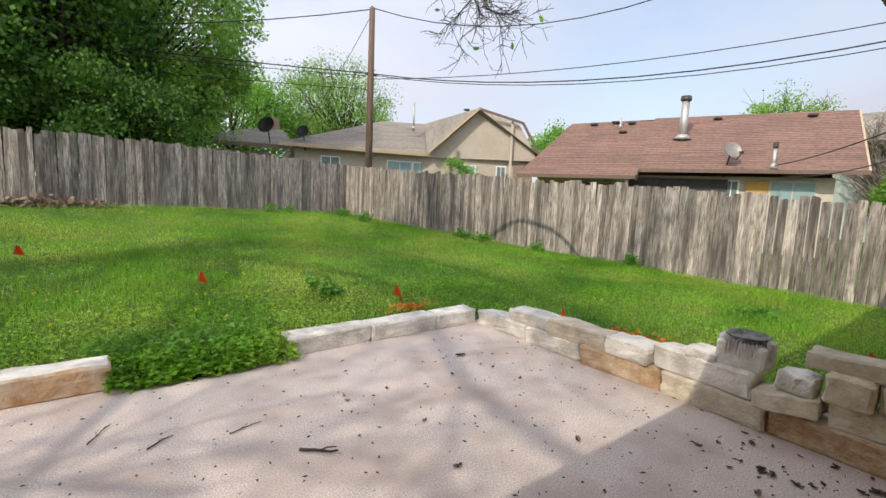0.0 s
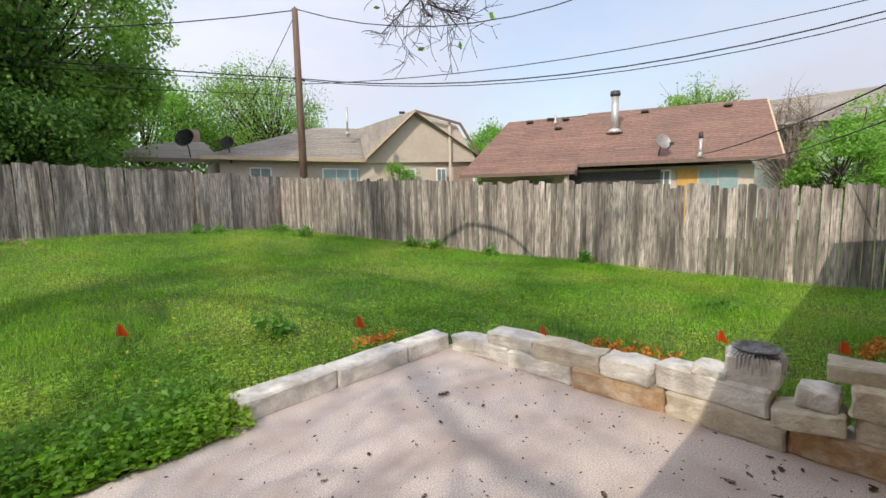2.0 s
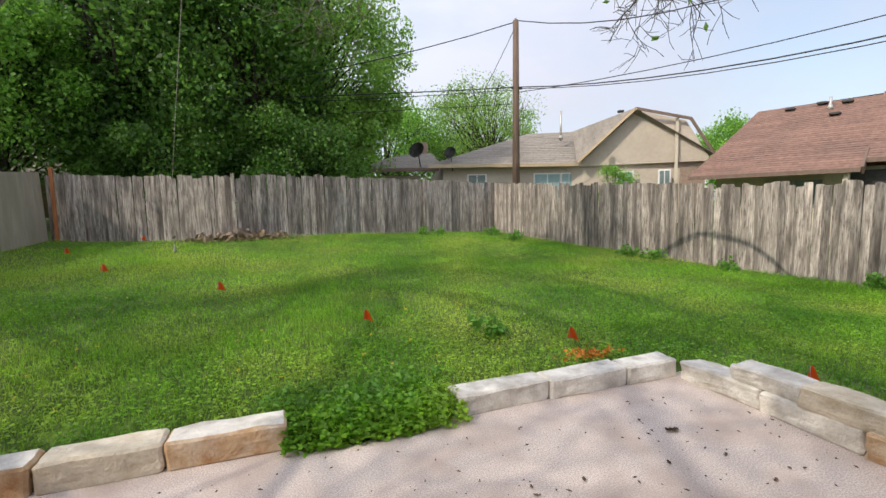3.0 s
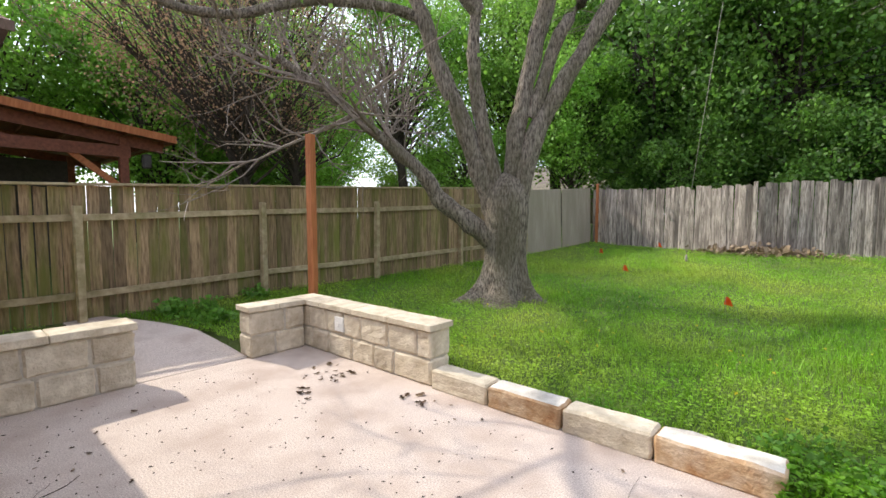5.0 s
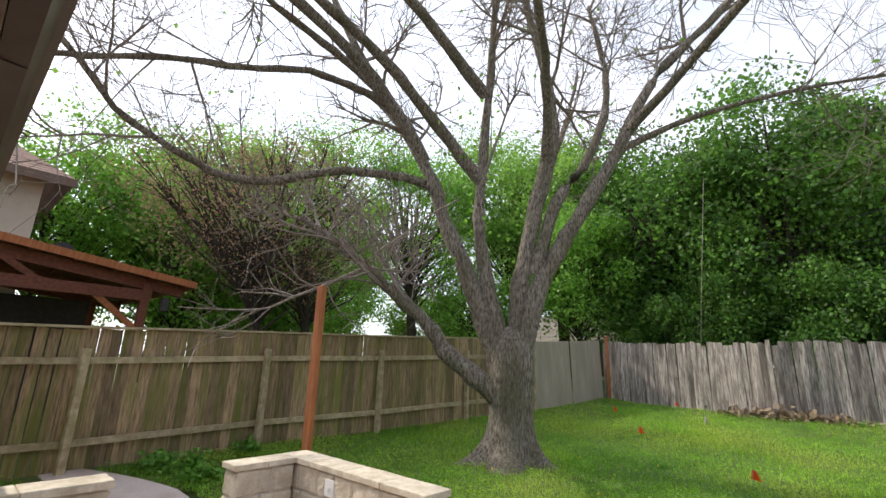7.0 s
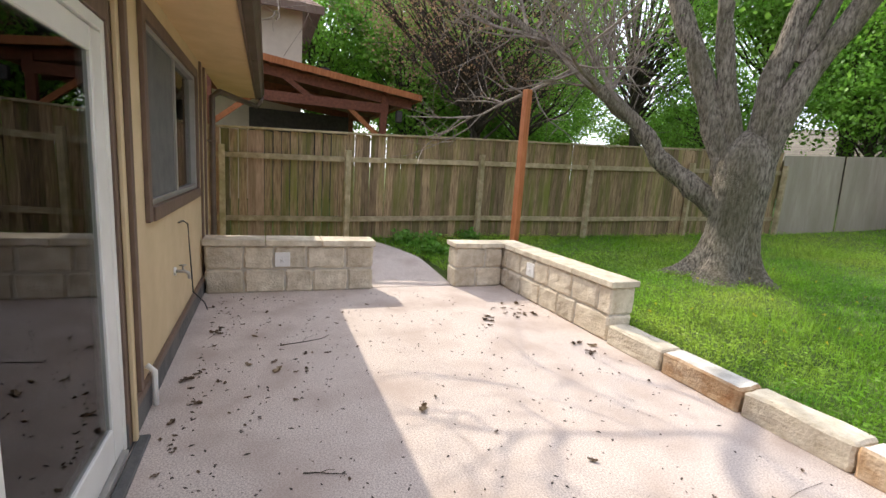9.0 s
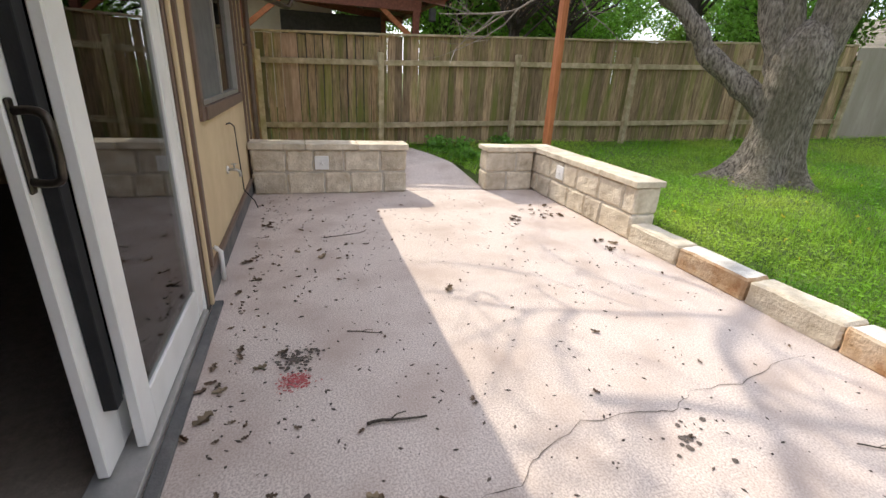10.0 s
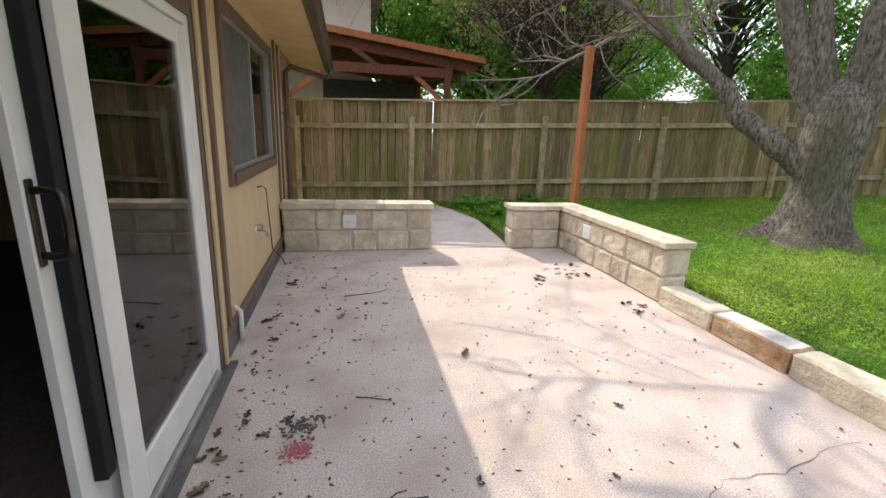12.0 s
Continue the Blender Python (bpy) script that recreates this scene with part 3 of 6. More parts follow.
# hose bib, pipe and cable by the western window
tap = thing("hose_tap", "small white painted outdoor water tap on the wall", "tap", (-3.05, 0, 0.62))
part("spout", tube("spout", [(0, 0.0, 0), (0, 0.07, 0), (0, 0.1, -0.015), (0, 0.105, -0.06)], 0.013, STEEL), STEEL, tap)
part("wheel", tube("wheel", [(0, 0.06, 0.012), (0, 0.06, 0.04), (0, 0.06, 0.05)], [0.008, 0.008, 0.03], STEEL), STEEL, tap)
part("flange", tube("flange", [(0, 0.0, 0), (0, 0.012, 0)], 0.035, VINYL, 12), VINYL, tap)
drain = thing("drain_pipe", "short white plastic pipe up the wall foot", "pipe", (-2.05, 0.05, 0))
part("pipe", tube("pipe", [(0, 0, 0.02), (0, 0, 0.24), (0.0, -0.04, 0.28)], 0.017, VINYL), VINYL, drain)
cable = thing("wall_cable", "thin black cable hanging down the wall", "cable", (-3.6, 0.03, 0))
part("cable", tube("cable", [(0.5, 0, 1.0), (0.3, 0.0, 0.99), (0.05, 0.0, 0.93), (0, 0.0, 0.75), (-0.06, 0.0, 0.55), (0, 0.02, 0.3), (-0.25, 0.08, 0.12), (-0.3, 0.1, 0.03)], 0.006, CABLE, 5), CABLE, cable)
wire2 = thing("wall_cable", "white cable lying along the wall foot", "cable", (4.6, 0.2, 0))
part("cable", tube("cable", [(-1.7, 0.12, 0.01), (-1.3, 0.06, 0.012), (-1.0, 0.05, 0.02), (-0.55, -0.1, 0.03), (0.2, 0.05, 0.06), (0.9, 0.15, 0.055)], 0.007, VINYL, 5), VINYL, wire2)

# ---- stone kerbs and walls ----
def stone(parent, name, x, y, z, lx, ly, lz, material, turn=0.0, chip=0.012, label="", lean=0.0):
    seed = rng.uniform(0, 50)
    me = take(rough_block(lx, ly, lz, seed, chip, 3), name, material)
    if lz > 0.14:                                   # sawn pale top, split sides
        me.materials.append(LIME_WHITE if material is not LIME else LIME)
        for f in me.polygons:
            if f.normal.z > 0.8:
                f.material_index = 1
    return part(name, me, material, parent, label, pose(x, y, z, lean, 0, turn))


kerb = thing("kerb", "cream and rust limestone block kerb along the lawn", "kerb", (0, 0, 0))
for xa, xb, mat_ in ((-2.36, -1.72, LIME), (-1.71, -1.03, LIME_RUST), (-1.01, -0.36, LIME), (-0.35, 0.37, LIME_RUST)):
    stone(kerb, "stone_block", (xa + xb) / 2, 3.88, -0.01, xb - xa, 0.24, 0.195, mat_, rng.uniform(-1, 1), 0.013)
kerb2 = thing("kerb", "weathered white limestone block kerb along the lawn", "kerb", (0, 0, 0))
for xa, xb in ((1.6, 2.41), (2.42, 3.2), (3.21, 3.78)):
    stone(kerb2, "stone_block", (xa + xb) / 2, 3.90, -0.01, xb - xa, 0.24, 0.175, LIME_WHITE, rng.uniform(0.5, 2.5), 0.013)

low = thing("dry_stone_wall", "loosely stacked limestone block wall, half fallen", "stone wall", (3.9, 0, 0))
# y from, y to, z, height, material, offset, tilt
for ya, yb, zz, hh, mat_, off, lean_ in (
        (3.05, 3.75, -0.01, 0.17, LIME_WHITE, 0, 0), (2.37, 3.04, -0.01, 0.17, LIME_WHITE, 0, 0), (1.64, 2.36, -0.01, 0.18, LIME_RUST, 0, 0),
        (0.92, 1.63, -0.01, 0.19, LIME, 0, 0), (0.22, 0.91, -0.01, 0.19, LIME_RUST, 0.0, 0), (0.03, 0.21, -0.01, 0.21, LIME_RUST, -0.06, 0),
        (2.78, 3.30, 0.155, 0.135, LIME_WHITE, 0.03, 0), (2.14, 2.76, 0.155, 0.155, LIME, 0.0, 0), (1.73, 2.12, 0.165, 0.16, LIME_WHITE, -0.01, 0),
        (1.01, 1.71, 0.175, 0.185, LIME_WHITE, 0.02, 0), (0.65, 0.99, 0.185, 0.12, LIME, -0.05, -7), (0.02, 0.63, 0.175, 0.16, LIME, 0.03, 0),
        (1.27, 1.46, 0.355, 0.06, LIME_WHITE, 0.0, 3), (0.70, 0.89, 0.315, 0.12, LIME_WHITE, -0.02, 3),
        (0.43, 0.65, 0.33, 0.185, LIME, -0.04, 0), (0.20, 0.42, 0.33, 0.18, LIME, 0.05, 0), (0.02, 0.19, 0.33, 0.15, LIME, 0.0, 0),
        (0.24, 0.77, 0.505, 0.095, LIME, 0.04, 0)):
    stone(low, "stone", off, (ya + yb) / 2, zz, 0.25 if yb - ya > 0.3 else 0.22, yb - ya, hh, mat_, rng.uniform(-4.5, 4.5), 0.022, lean=lean_)
bowl_block = thing("stone_block", "white limestone block holding a round ash bowl", "stone", (3.95, 1.13, 0.352))
part("block", rough_block(0.27, 0.30, 0.19, 3.3, 0.01), LIME_WHITE, bowl_block)
bm = bmesh.new()
rings = []
for r, z in ((0.02, 0.195), (0.10, 0.197), (0.125, 0.215), (0.14, 0.23), (0.13, 0.235), (0.10, 0.205), (0.01, 0.20)):
    rings.append([bm.verts.new((r * math.cos(k * math.pi / 9) * rng.uniform(0.96, 1.04), r * math.sin(k * math.pi / 9), z)) for k in range(18)])
for p, q in zip(rings, rings[1:]):
    for k in range(18):
        bm.faces.new((p[k], p[(k + 1) % 18], q[(k + 1) % 18], q[k]))
part("bowl", bm, ASH, bowl_block, "grey ash-crusted shallow bowl")
for k in range(22):
    w = math.radians(95 + 170 * k / 21)
    px_, py_ = 0.155 * math.cos(w), 0.165 * math.sin(w)
    drop = 0.05 + 0.06 * rng.random()
    part("fringe_strand", tube("fringe_strand", [(px_ * 0.8, py_ * 0.8, 0.212), (px_, py_, 0.195), (px_ * 1.02, py_ * 1.02, 0.19 - drop)], [0.008, 0.009, 0.005], FRINGE, 4), FRINGE, bowl_block)


def block_wall(name, label, length, courses, depth, first, cap_h=0.06, seed=1, plaque=None):
    """Wall of split-faced blocks along +x from its corner, face towards -y."""
    w = thing(name, label, "garden wall", (0, 0, 0))
    r = random.Random(seed)
    z = 0.0
    for c, h in enumerate(courses):
        x = 0.0
        k = 0
        while x < length - 0.02:
            lx = min((first if c % 2 == 0 and k == 0 else r.uniform(0.30, 0.46)), length - x)
            if length - x - lx < 0.14:
                lx = length - x
            bm = rough_block(lx - 0.008, depth, h - 0.008, r.uniform(0, 60), 0.015, 3)
            part("block", bm, LIME, w, "", pose(x + lx / 2, depth / 2, z, 0, 0, 0))
            x += lx
            k += 1
        z += h
    part("mortar_core", box((0.02, 0.02, 0.0), (length - 0.02, depth - 0.02, z - 0.006), 0), MORTAR, w)
    n = max(2, round(length / 0.62))
    for k in range(n):
        a, b = k * length / n - (0.02 if k == 0 else 0), (k + 1) * length / n + (0.02 if k == n - 1 else 0)
        part("cap_stone", rough_block(b - a - 0.005, depth + 0.05, cap_h, r.uniform(0, 60), 0.004), LIME, w, "", pose((a + b) / 2, depth / 2, z - 0.003))
    if plaque is not None:
        p = part("plaque", box((plaque - 0.085, -0.012, 0.31), (plaque + 0.085, 0.012, 0.48), 0.004), TILE, w, "pale square tile with a star relief")
        sb = bmesh.new()
        pts = [sb.verts.new((plaque + (0.055 if k % 2 == 0 else 0.022) * math.sin(k * math.pi / 5), -0.016, 0.395 + (0.055 if k % 2 == 0 else 0.022) * math.cos(k * math.pi / 5))) for k in range(10)]
        tip = sb.verts.new((plaque, -0.024, 0.395))
        for k in range(10):
            sb.faces.new((pts[k], pts[(k + 1) % 10], tip))
        part("star", sb, TILE, p)
    return w


pl = block_wall("garden_wall", "cream split-face limestone block wall with smooth caps", 1.90, (0.28, 0.28), 0.30, 0.4, 0.07, 2, plaque=0.82)
pl.matrix_basis = pose(-4.55, 0.03, 0, 0, 0, 90)
pr1 = block_wall("garden_wall", "cream split-face limestone block wall with smooth caps", 0.72, (0.27, 0.28), 0.28, 0.32, 0.06, 5)
pr1.matrix_basis = pose(-4.52, 3.04, 0, 0, 0, 90)
pr2 = block_wall("garden_wall", "cream split-face limestone block wall beside the lawn", 2.44, (0.27, 0.28), 0.30, 0.42, 0.06, 9, plaque=1.0)
pr2.matrix_basis = pose(-4.82, 3.775, 0)

# leaning stained post behind the wall
post = tagged(new("post", take(box((-0.05, -0.05, 0.0), (0.05, 0.05, 2.65), 0.006), "post", RED_WOOD)), "orange-stained square lumber post, slightly leaning", "post")
post.matrix_basis = pose(-4.95, 4.17, 0.12, 0.6, 0.3, 12)

# ---- fences ----
def board_mesh(name, w, h, t, tip, seed, material):
    r = random.Random(seed)
    bm = bmesh.new()
    jag = [r.uniform(-0.012, 0.012) for _ in range(4)]
    top = [(-w / 2, h - tip + jag[0]), (-w / 2 + tip * 0.8 + 0.005, h + jag[1]), (w / 2 - tip * 0.8 - 0.005, h + jag[2]), (w / 2, h - tip + jag[3])]
    out = [(-w / 2, 0.0), (w / 2, 0.0)] + [top[3], top[2], top[1], top[0]]
    warp = r.uniform(-0.012, 0.012)
    f = [bm.verts.new((x, -t / 2 + warp * (z / h) ** 2, z)) for x, z in out]
    b = [bm.verts.new((x, t / 2 + warp * (z / h) ** 2, z)) for x, z in out]
    bm.faces.new(f), bm.faces.new(b[::-1])
    for i in range(6):
        j = (i + 1) % 6
        bm.faces.new((f[j], f[i], b[i], b[j]))
    return take(bm, name, material)


def fence_run(fence, p, q, kinds, material_boards, step, height_jitter, gap_chance=0.0, side=0.0, lean=0.7, drop=0.0):
    """Upright boards from p to q on the ground; side moves them off the line."""
    p, q = Vector(p), Vector(q)
    d = q - p
    n = int(d.length / step)
    yaw = math.degrees(math.atan2(d.y, d.x))
    nrm = Vector((-d.y, d.x)).normalized()
    for k in range(n):
        c = p + d * ((k + 0.5) / n) + nrm * (side + rng.uniform(-0.006, 0.006))
        if rng.random() < gap_chance:
            continue
        z = ground_z(c.x, c.y) - 0.03 + rng.uniform(-height_jitter, height_jitter) - drop
        part("board", rng.choice(kinds), None, fence, "", pose(c.x, c.y, z, 0, rng.uniform(-lean, lean), yaw))


GREY_BOARDS = [board_mesh("board", w, h, 0.018, tip, s, GREY_WOOD) for s, (w, h, tip) in enumerate(((0.138, 1.83, 0.02), (0.134, 1.80, 0.012), (0.14, 1.85, 0.03), (0.128, 1.82, 0.008), (0.136, 1.78, 0.025), (0.14, 1.84, 0.018)))]
MOSS_BOARDS = [board_mesh("board", w, h, 0.018, 0.003, s + 20, MOSS_WOOD) for s, (w, h) in enumerate(((0.138, 1.86), (0.135, 1.85), (0.13, 1.86), (0.137, 1.85)))]
GAP_BOARDS = [board_mesh("board", w, 1.85, 0.018, 0.003, s + 40, m) for s, (w, m) in enumerate(((0.121, MOSS_WOOD), (0.124, MOSS_WOOD), (0.127, MOSS_WOOD), (0.119, MOSS_WOOD), (0.133, PINK_WOOD)))]
NE, NW, SE, SW = (7.75, 15.9), (-5.55, 15.5), (11.5, -0.6), (-7.55, -1.5)

east = thing("fence", "weathered grey wooden picket fence along the lawn", "fence", (0, 0, 0), group="yard fences")
fence_run(east, NE, (10.25, 3.2), GREY_BOARDS, GREY_WOOD, 0.137, 0.035)
fence_run(east, (10.25, 3.2), SE, GREY_BOARDS, GREY_WOOD, 0.150, 0.012, lean=0.5)
north = thing("fence", "weathered grey wooden board fence at the back", "fence", (0, 0, 0), group="yard fences")
fence_run(north, NW, (-0.9, 14.75), GREY_BOARDS, GREY_WOOD, 0.138, 0.03)
fence_run(north, (-0.9, 14.75), NE, GREY_BOARDS, GREY_WOOD, 0.138, 0.03)
west = thing("fence", "mossy brown wooden fence with posts and rails showing", "fence", (0, 0, 0), group="yard fences")
WB = (-5.95, 11.5)
fence_run(west, SW, (-7.21, 1.98), GAP_BOARDS, MOSS_WOOD, 0.134, 0.012, lean=0.4)
fence_run(west, (-7.21, 1.98), (-6.95, 4.6), MOSS_BOARDS, MOSS_WOOD, 0.136, 0.005, lean=0.25)
fence_run(west, (-6.95, 4.6), WB, MOSS_BOARDS, MOSS_WOOD, 0.136, 0.005, lean=0.25)


def rail_between(fence, name, p, q, zoff, w, t, side, material):
    """A rail whose ends follow the ground."""
    p, q = Vector((*p, ground_z(*p) + zoff)), Vector((*q, ground_z(*q) + zoff))
    d = q - p
    m = Matrix.Translation(p) @ d.to_track_quat("X", "Z").to_matrix().to_4x4()
    part(name, box((0, side - t / 2, -w / 2), (d.length, side + t / 2, w / 2), 0.004), material, fence, "", m)


wpts = [(-7.55, -1.5), (-7.38, 0.0), (-7.13, 1.98), (-6.97, 4.45), (-6.62, 6.7), (-6.33, 9.1), (-5.95, 11.5)]
for a, b in zip(wpts, wpts[1:]):
    rail_between(west, "rail", a, b, 1.40, 0.09, 0.04, -0.045, RAIL_WOOD)
    rail_between(west, "rail", a, b, 0.36, 0.09, 0.04, -0.045, RAIL_WOOD)
    rail_between(west, "cap_board", a, b, 1.845, 0.035, 0.07, 0.0, RAIL_WOOD)
for x, y in wpts[1:]:
    z = ground_z(x, y)
    part("fence_post", box((-0.045, -0.045, -0.1), (0.045, 0.045, 1.56), 0.006), RAIL_WOOD, west, "", pose(x + 0.115, y, z, 0, 0, 8))
corner = thing("plywood_screen", "grey weathered plywood screen closing the fence corner", "screen", (0, 0, 0))
for a, b in (((-5.9, 11.55), (-5.72, 13.4)), ((-5.7, 13.45), (-5.58, 15.3))):
    rail_between(corner, "panel", a, b, 0.9, 1.8, 0.02, 0.0, PLY)
cp = tagged(new("post", take(box((-0.04, -0.04, -0.1), (0.04, 0.04, 1.95), 0.006), "post", RED_WOOD)), "orange-brown gate post in the fence corner", "post")
cp.matrix_basis = pose(-5.35, 15.3, ground_z(-5.35, 15.3), 0, 0, 10)
for x, y in ((-0.95, 14.62), (1.4, 14.95), (4.9, 15.38)):
    part("fence_post", box((-0.045, -0.03, -0.05), (0.045, 0.03, 1.86), 0.005), GREY_WOOD, north, "", pose(x, y, ground_z(x, y)))

# ---- neighbouring houses ----
def prism(points, height, z0=0.0):
    bm = bmesh.new()
    a = [bm.verts.new((x, y, z0)) for x, y in points]
    b = [bm.verts.new((x, y, z0 + height)) for x, y in points]
    bm.faces.new(a[::-1]), bm.faces.new(b)
    for i in range(len(points)):
        j = (i + 1) % len(points)
        bm.faces.new((a[i], a[j], b[j], b[i]))
    return bm


def shingle_slope(corners, rows, material, thick=0.011):
    """Courses of shingles, each lapped over the next, on a slope given by eave left, eave right, ridge right, ridge left."""
    el, er, rr, rl = (Vector(c) for c in corners)
    n = (er - el).cross(rl - el).normalized()
    bm = bmesh.new()
    for k in range(rows):
        f0, f1 = k / rows, (k + 1.12) / rows
        a, b = el.lerp(rl, f0), er.lerp(rr, f0)
        c, d = er.lerp(rr, min(f1, 1)), el.lerp(rl, min(f1, 1))
        pieces = max(2, int((b - a).length / 1.1))
        for i in range(pieces):
            u, v = i / pieces, (i + 1) / pieces
            q = [a.lerp(b, u) + n * thick, a.lerp(b, v) + n * thick, d.lerp(c, v) + n * 0.002, d.lerp(c, u) + n * 0.002]
            low = [q[0] - n * thick * 1.5, q[1] - n * thick * 1.5]
            vs = [bm.verts.new(p) for p in q + low]
            bm.faces.new(vs[:4])
            bm.faces.new((vs[4], vs[5], vs[1], vs[0]))
    me = take(bm, "slope", material)
    return me


def vent_pipe(parent, at, h, r=0.05, cap=True, name="vent_pipe"):
    v = part(name, tube(name, [(0, 0, -0.15), (0, 0, h)], r, STEEL, 10), STEEL, parent, "", pose(*at))
    part("flashing", tube("flashing", [(0, 0, -0.05), (0, 0, 0.12)], [r * 2.6, r * 1.1], STEEL, 10), STEEL, v)
    if cap:
        part("cap", tube("cap", [(0, 0, h), (0, 0, h + 0.05), (0, 0, h + 0.08), (0, 0, h + 0.2)], [r * 1.0, r * 1.45, r * 1.45, r * 1.3], IRON_AND_SHADE, 10), IRON_AND_SHADE, v)


def roof_vent(parent, at, turn=0.0):
    part("roof_vent", box((-0.14, -0.14, 0.0), (0.14, 0.14, 0.08), 0.02), IRON_AND_SHADE, parent, "", pose(*at, 0, 0, turn))


def dish(name, at, turn, r, material, label):
    d = thing(name, label, "satellite dish", at, turn)
    bm = bmesh.new()
    rings = [[bm.verts.new((rr * math.cos(k * math.pi / 10) * r, -0.25 * r * rr * rr, rr * math.sin(k * math.pi / 10) * r * 1.08)) for k in range(20)] for rr in (0.05, 0.4, 0.75, 1.0)]
    for a, b in zip(rings, rings[1:]):
        for k in range(20):
            bm.faces.new((a[k], a[(k + 1) % 20], b[(k + 1) % 20], b[k]))
    bm.faces.new(rings[0])
    bmesh.ops.solidify(bm, geom=bm.faces[:], thickness=0.015)
    part("reflector", bm, material, d, "", pose(0, 0, 0.55, -25, 0, 0))
    part("mast", tube("mast", [(0.0, 0.35, -0.25), (0, 0.2, 0.2), (0, 0.08, 0.5)], 0.025, IRON_AND_SHADE), IRON_AND_SHADE, d)
    part("arm", tube("arm", [(0, 0.0, 0.32), (0, -0.3, 0.25), (0, -0.52, 0.42)], 0.015, IRON_AND_SHADE), IRON_AND_SHADE, d)
    part("receiver", box((-0.05, -0.6, 0.4), (0.05, -0.5, 0.48), 0.01), IRON_AND_SHADE, d)
    return d


def far_window(parent, m, w, h, pane_material, frame_material=VINYL):
    wnd = part("window", box((-w / 2, -0.03, 0), (w / 2, 0.02, h), 0.004), frame_material, parent, "", m)
    part("pane", box((-w / 2 + 0.06, -0.05, 0.06), (-0.02, -0.032, h - 0.06), 0), pane_material, wnd)
    part("pane", box((0.02, -0.05, 0.06), (w / 2 - 0.06, -0.032, h - 0.06), 0), pane_material, wnd)


# brown-roofed house: its long eave faces the yard across the eastern fence
hb = thing("house", "low tan house with a brown shingle roof", "house", (0, 0, 0))
A, B = Vector((13.1, 12.2)), Vector((16.9, 2.85))           # ends of the eave
u = (B - A).normalized()
inward = Vector((-u.y, u.x)) if Vector((-u.y, u.x)).x > 0 else Vector((u.y, -u.x))
L = (B - A).length


def hb_at(s, d, z):
    p = A + u * s + inward * d
    return (p.x, p.y, z)


ZE, ZR, DR = 2.36, 4.80, 3.9
part("wall", prism([hb_at(0.5, 1.05, 0)[:2], hb_at(L - 0.5, 1.05, 0)[:2], hb_at(L - 0.5, 7.3, 0)[:2], hb_at(0.5, 7.3, 0)[:2]], 2.4, 0.05), STUCCO_PALE, hb)
s1 = 4.2
PITCH = (ZR - ZE) / DR
DE = 0.42                                                   # the southern eave stands back from the northern one
ZS = ZE + PITCH * DE
roof_b = part("roof", shingle_slope((hb_at(0, 0, ZE), hb_at(s1, 0, ZE), hb_at(s1, DR, ZR), hb_at(0.9, DR, ZR)), 34, ROOF_BROWN), ROOF_BROWN, hb)
tagged(part("slope", shingle_slope((hb_at(s1, DE, ZS), hb_at(L + 0.1, DE, ZS), hb_at(L + 0.4, DR + 0.2, ZR + 0.12), hb_at(s1, DR + 0.2, ZR + 0.12)), 32, ROOF_BROWN), ROOF_BROWN, roof_b), kind="stuff")
tagged(part("slope", shingle_slope((hb_at(0, 7.8, ZE), hb_at(0, 0, ZE), hb_at(0.9, DR, ZR), hb_at(0.9, DR, ZR)), 16, ROOF_BROWN), ROOF_BROWN, roof_b), kind="stuff")
tagged(part("slope", shingle_slope((hb_at(L, 7.8, ZE), hb_at(0, 7.8, ZE), hb_at(0.9, DR, ZR), hb_at(L + 0.4, DR + 0.2, ZR + 0.12)), 16, ROOF_BROWN), ROOF_BROWN, roof_b), kind="stuff")


def slab(a, b, c, t, material, name, parent):
    """Thin board from a to b, hanging c down."""
    a, b = Vector(a), Vector(b)
    d = b - a
    m = Matrix.Translation(a) @ d.to_track_quat("X", "Z").to_matrix().to_4x4()
    part(name, box((0, -t / 2, -c), (d.length, t / 2, 0), 0), material, parent, "", m)


slab(hb_at(0, -0.02, ZE + 0.02), hb_at(s1, -0.02, ZE + 0.02), 0.12, 0.03, TRIM, "fascia", hb)
slab(hb_at(s1, DE - 0.02, ZS + 0.02), hb_at(L + 0.1, DE - 0.02, ZS + 0.02), 0.12, 0.03, TRIM, "fascia", hb)
slab(hb_at(L + 0.1, DE, ZS + 0.02), hb_at(L + 0.4, DR + 0.2, ZR + 0.14), 0.16, 0.05, FASCIA, "rake_board", hb)
slab(hb_at(s1 + 0.03, 0, ZE + 0.04), hb_at(s1 + 0.03, 0.9, ZE + 0.04 + 0.9 * PITCH), 0.22, 0.05, TRIM, "rake_board", hb)
gx = [hb_at(L - 0.55, 1.05, 2.35), hb_at(L - 0.55, 7.3, 2.35), hb_at(L - 0.55, DR, ZR - 0.12)]
part("gable", mesh_of("gable", gx, [(0, 1, 2)], STUCCO_PALE), STUCCO_PALE, hb)
turn_b = math.degrees(math.atan2(u.y, u.x))
for s, w, h, zb, mt in ((2.6, 1.5, 0.95, 1.25, FAR_PANE), (8.6, 1.2, 0.95, 1.4, TEAL_BLIND)):
    far_window(hb, pose(*hb_at(s, 1.03, zb), 0, 0, turn_b + 0), w, h, mt, STUCCO_PALE)
# no opening is cut: a flat dark panel carries the porch's shade
part("porch_recess", box((-1.5, -0.03, 0), (1.5, 0.0, 2.35), 0), IRON_AND_SHADE, hb, "dark sheet standing for the shaded porch opening", pose(*hb_at(5.4, 1.01, 0.0), 0, 0, turn_b))
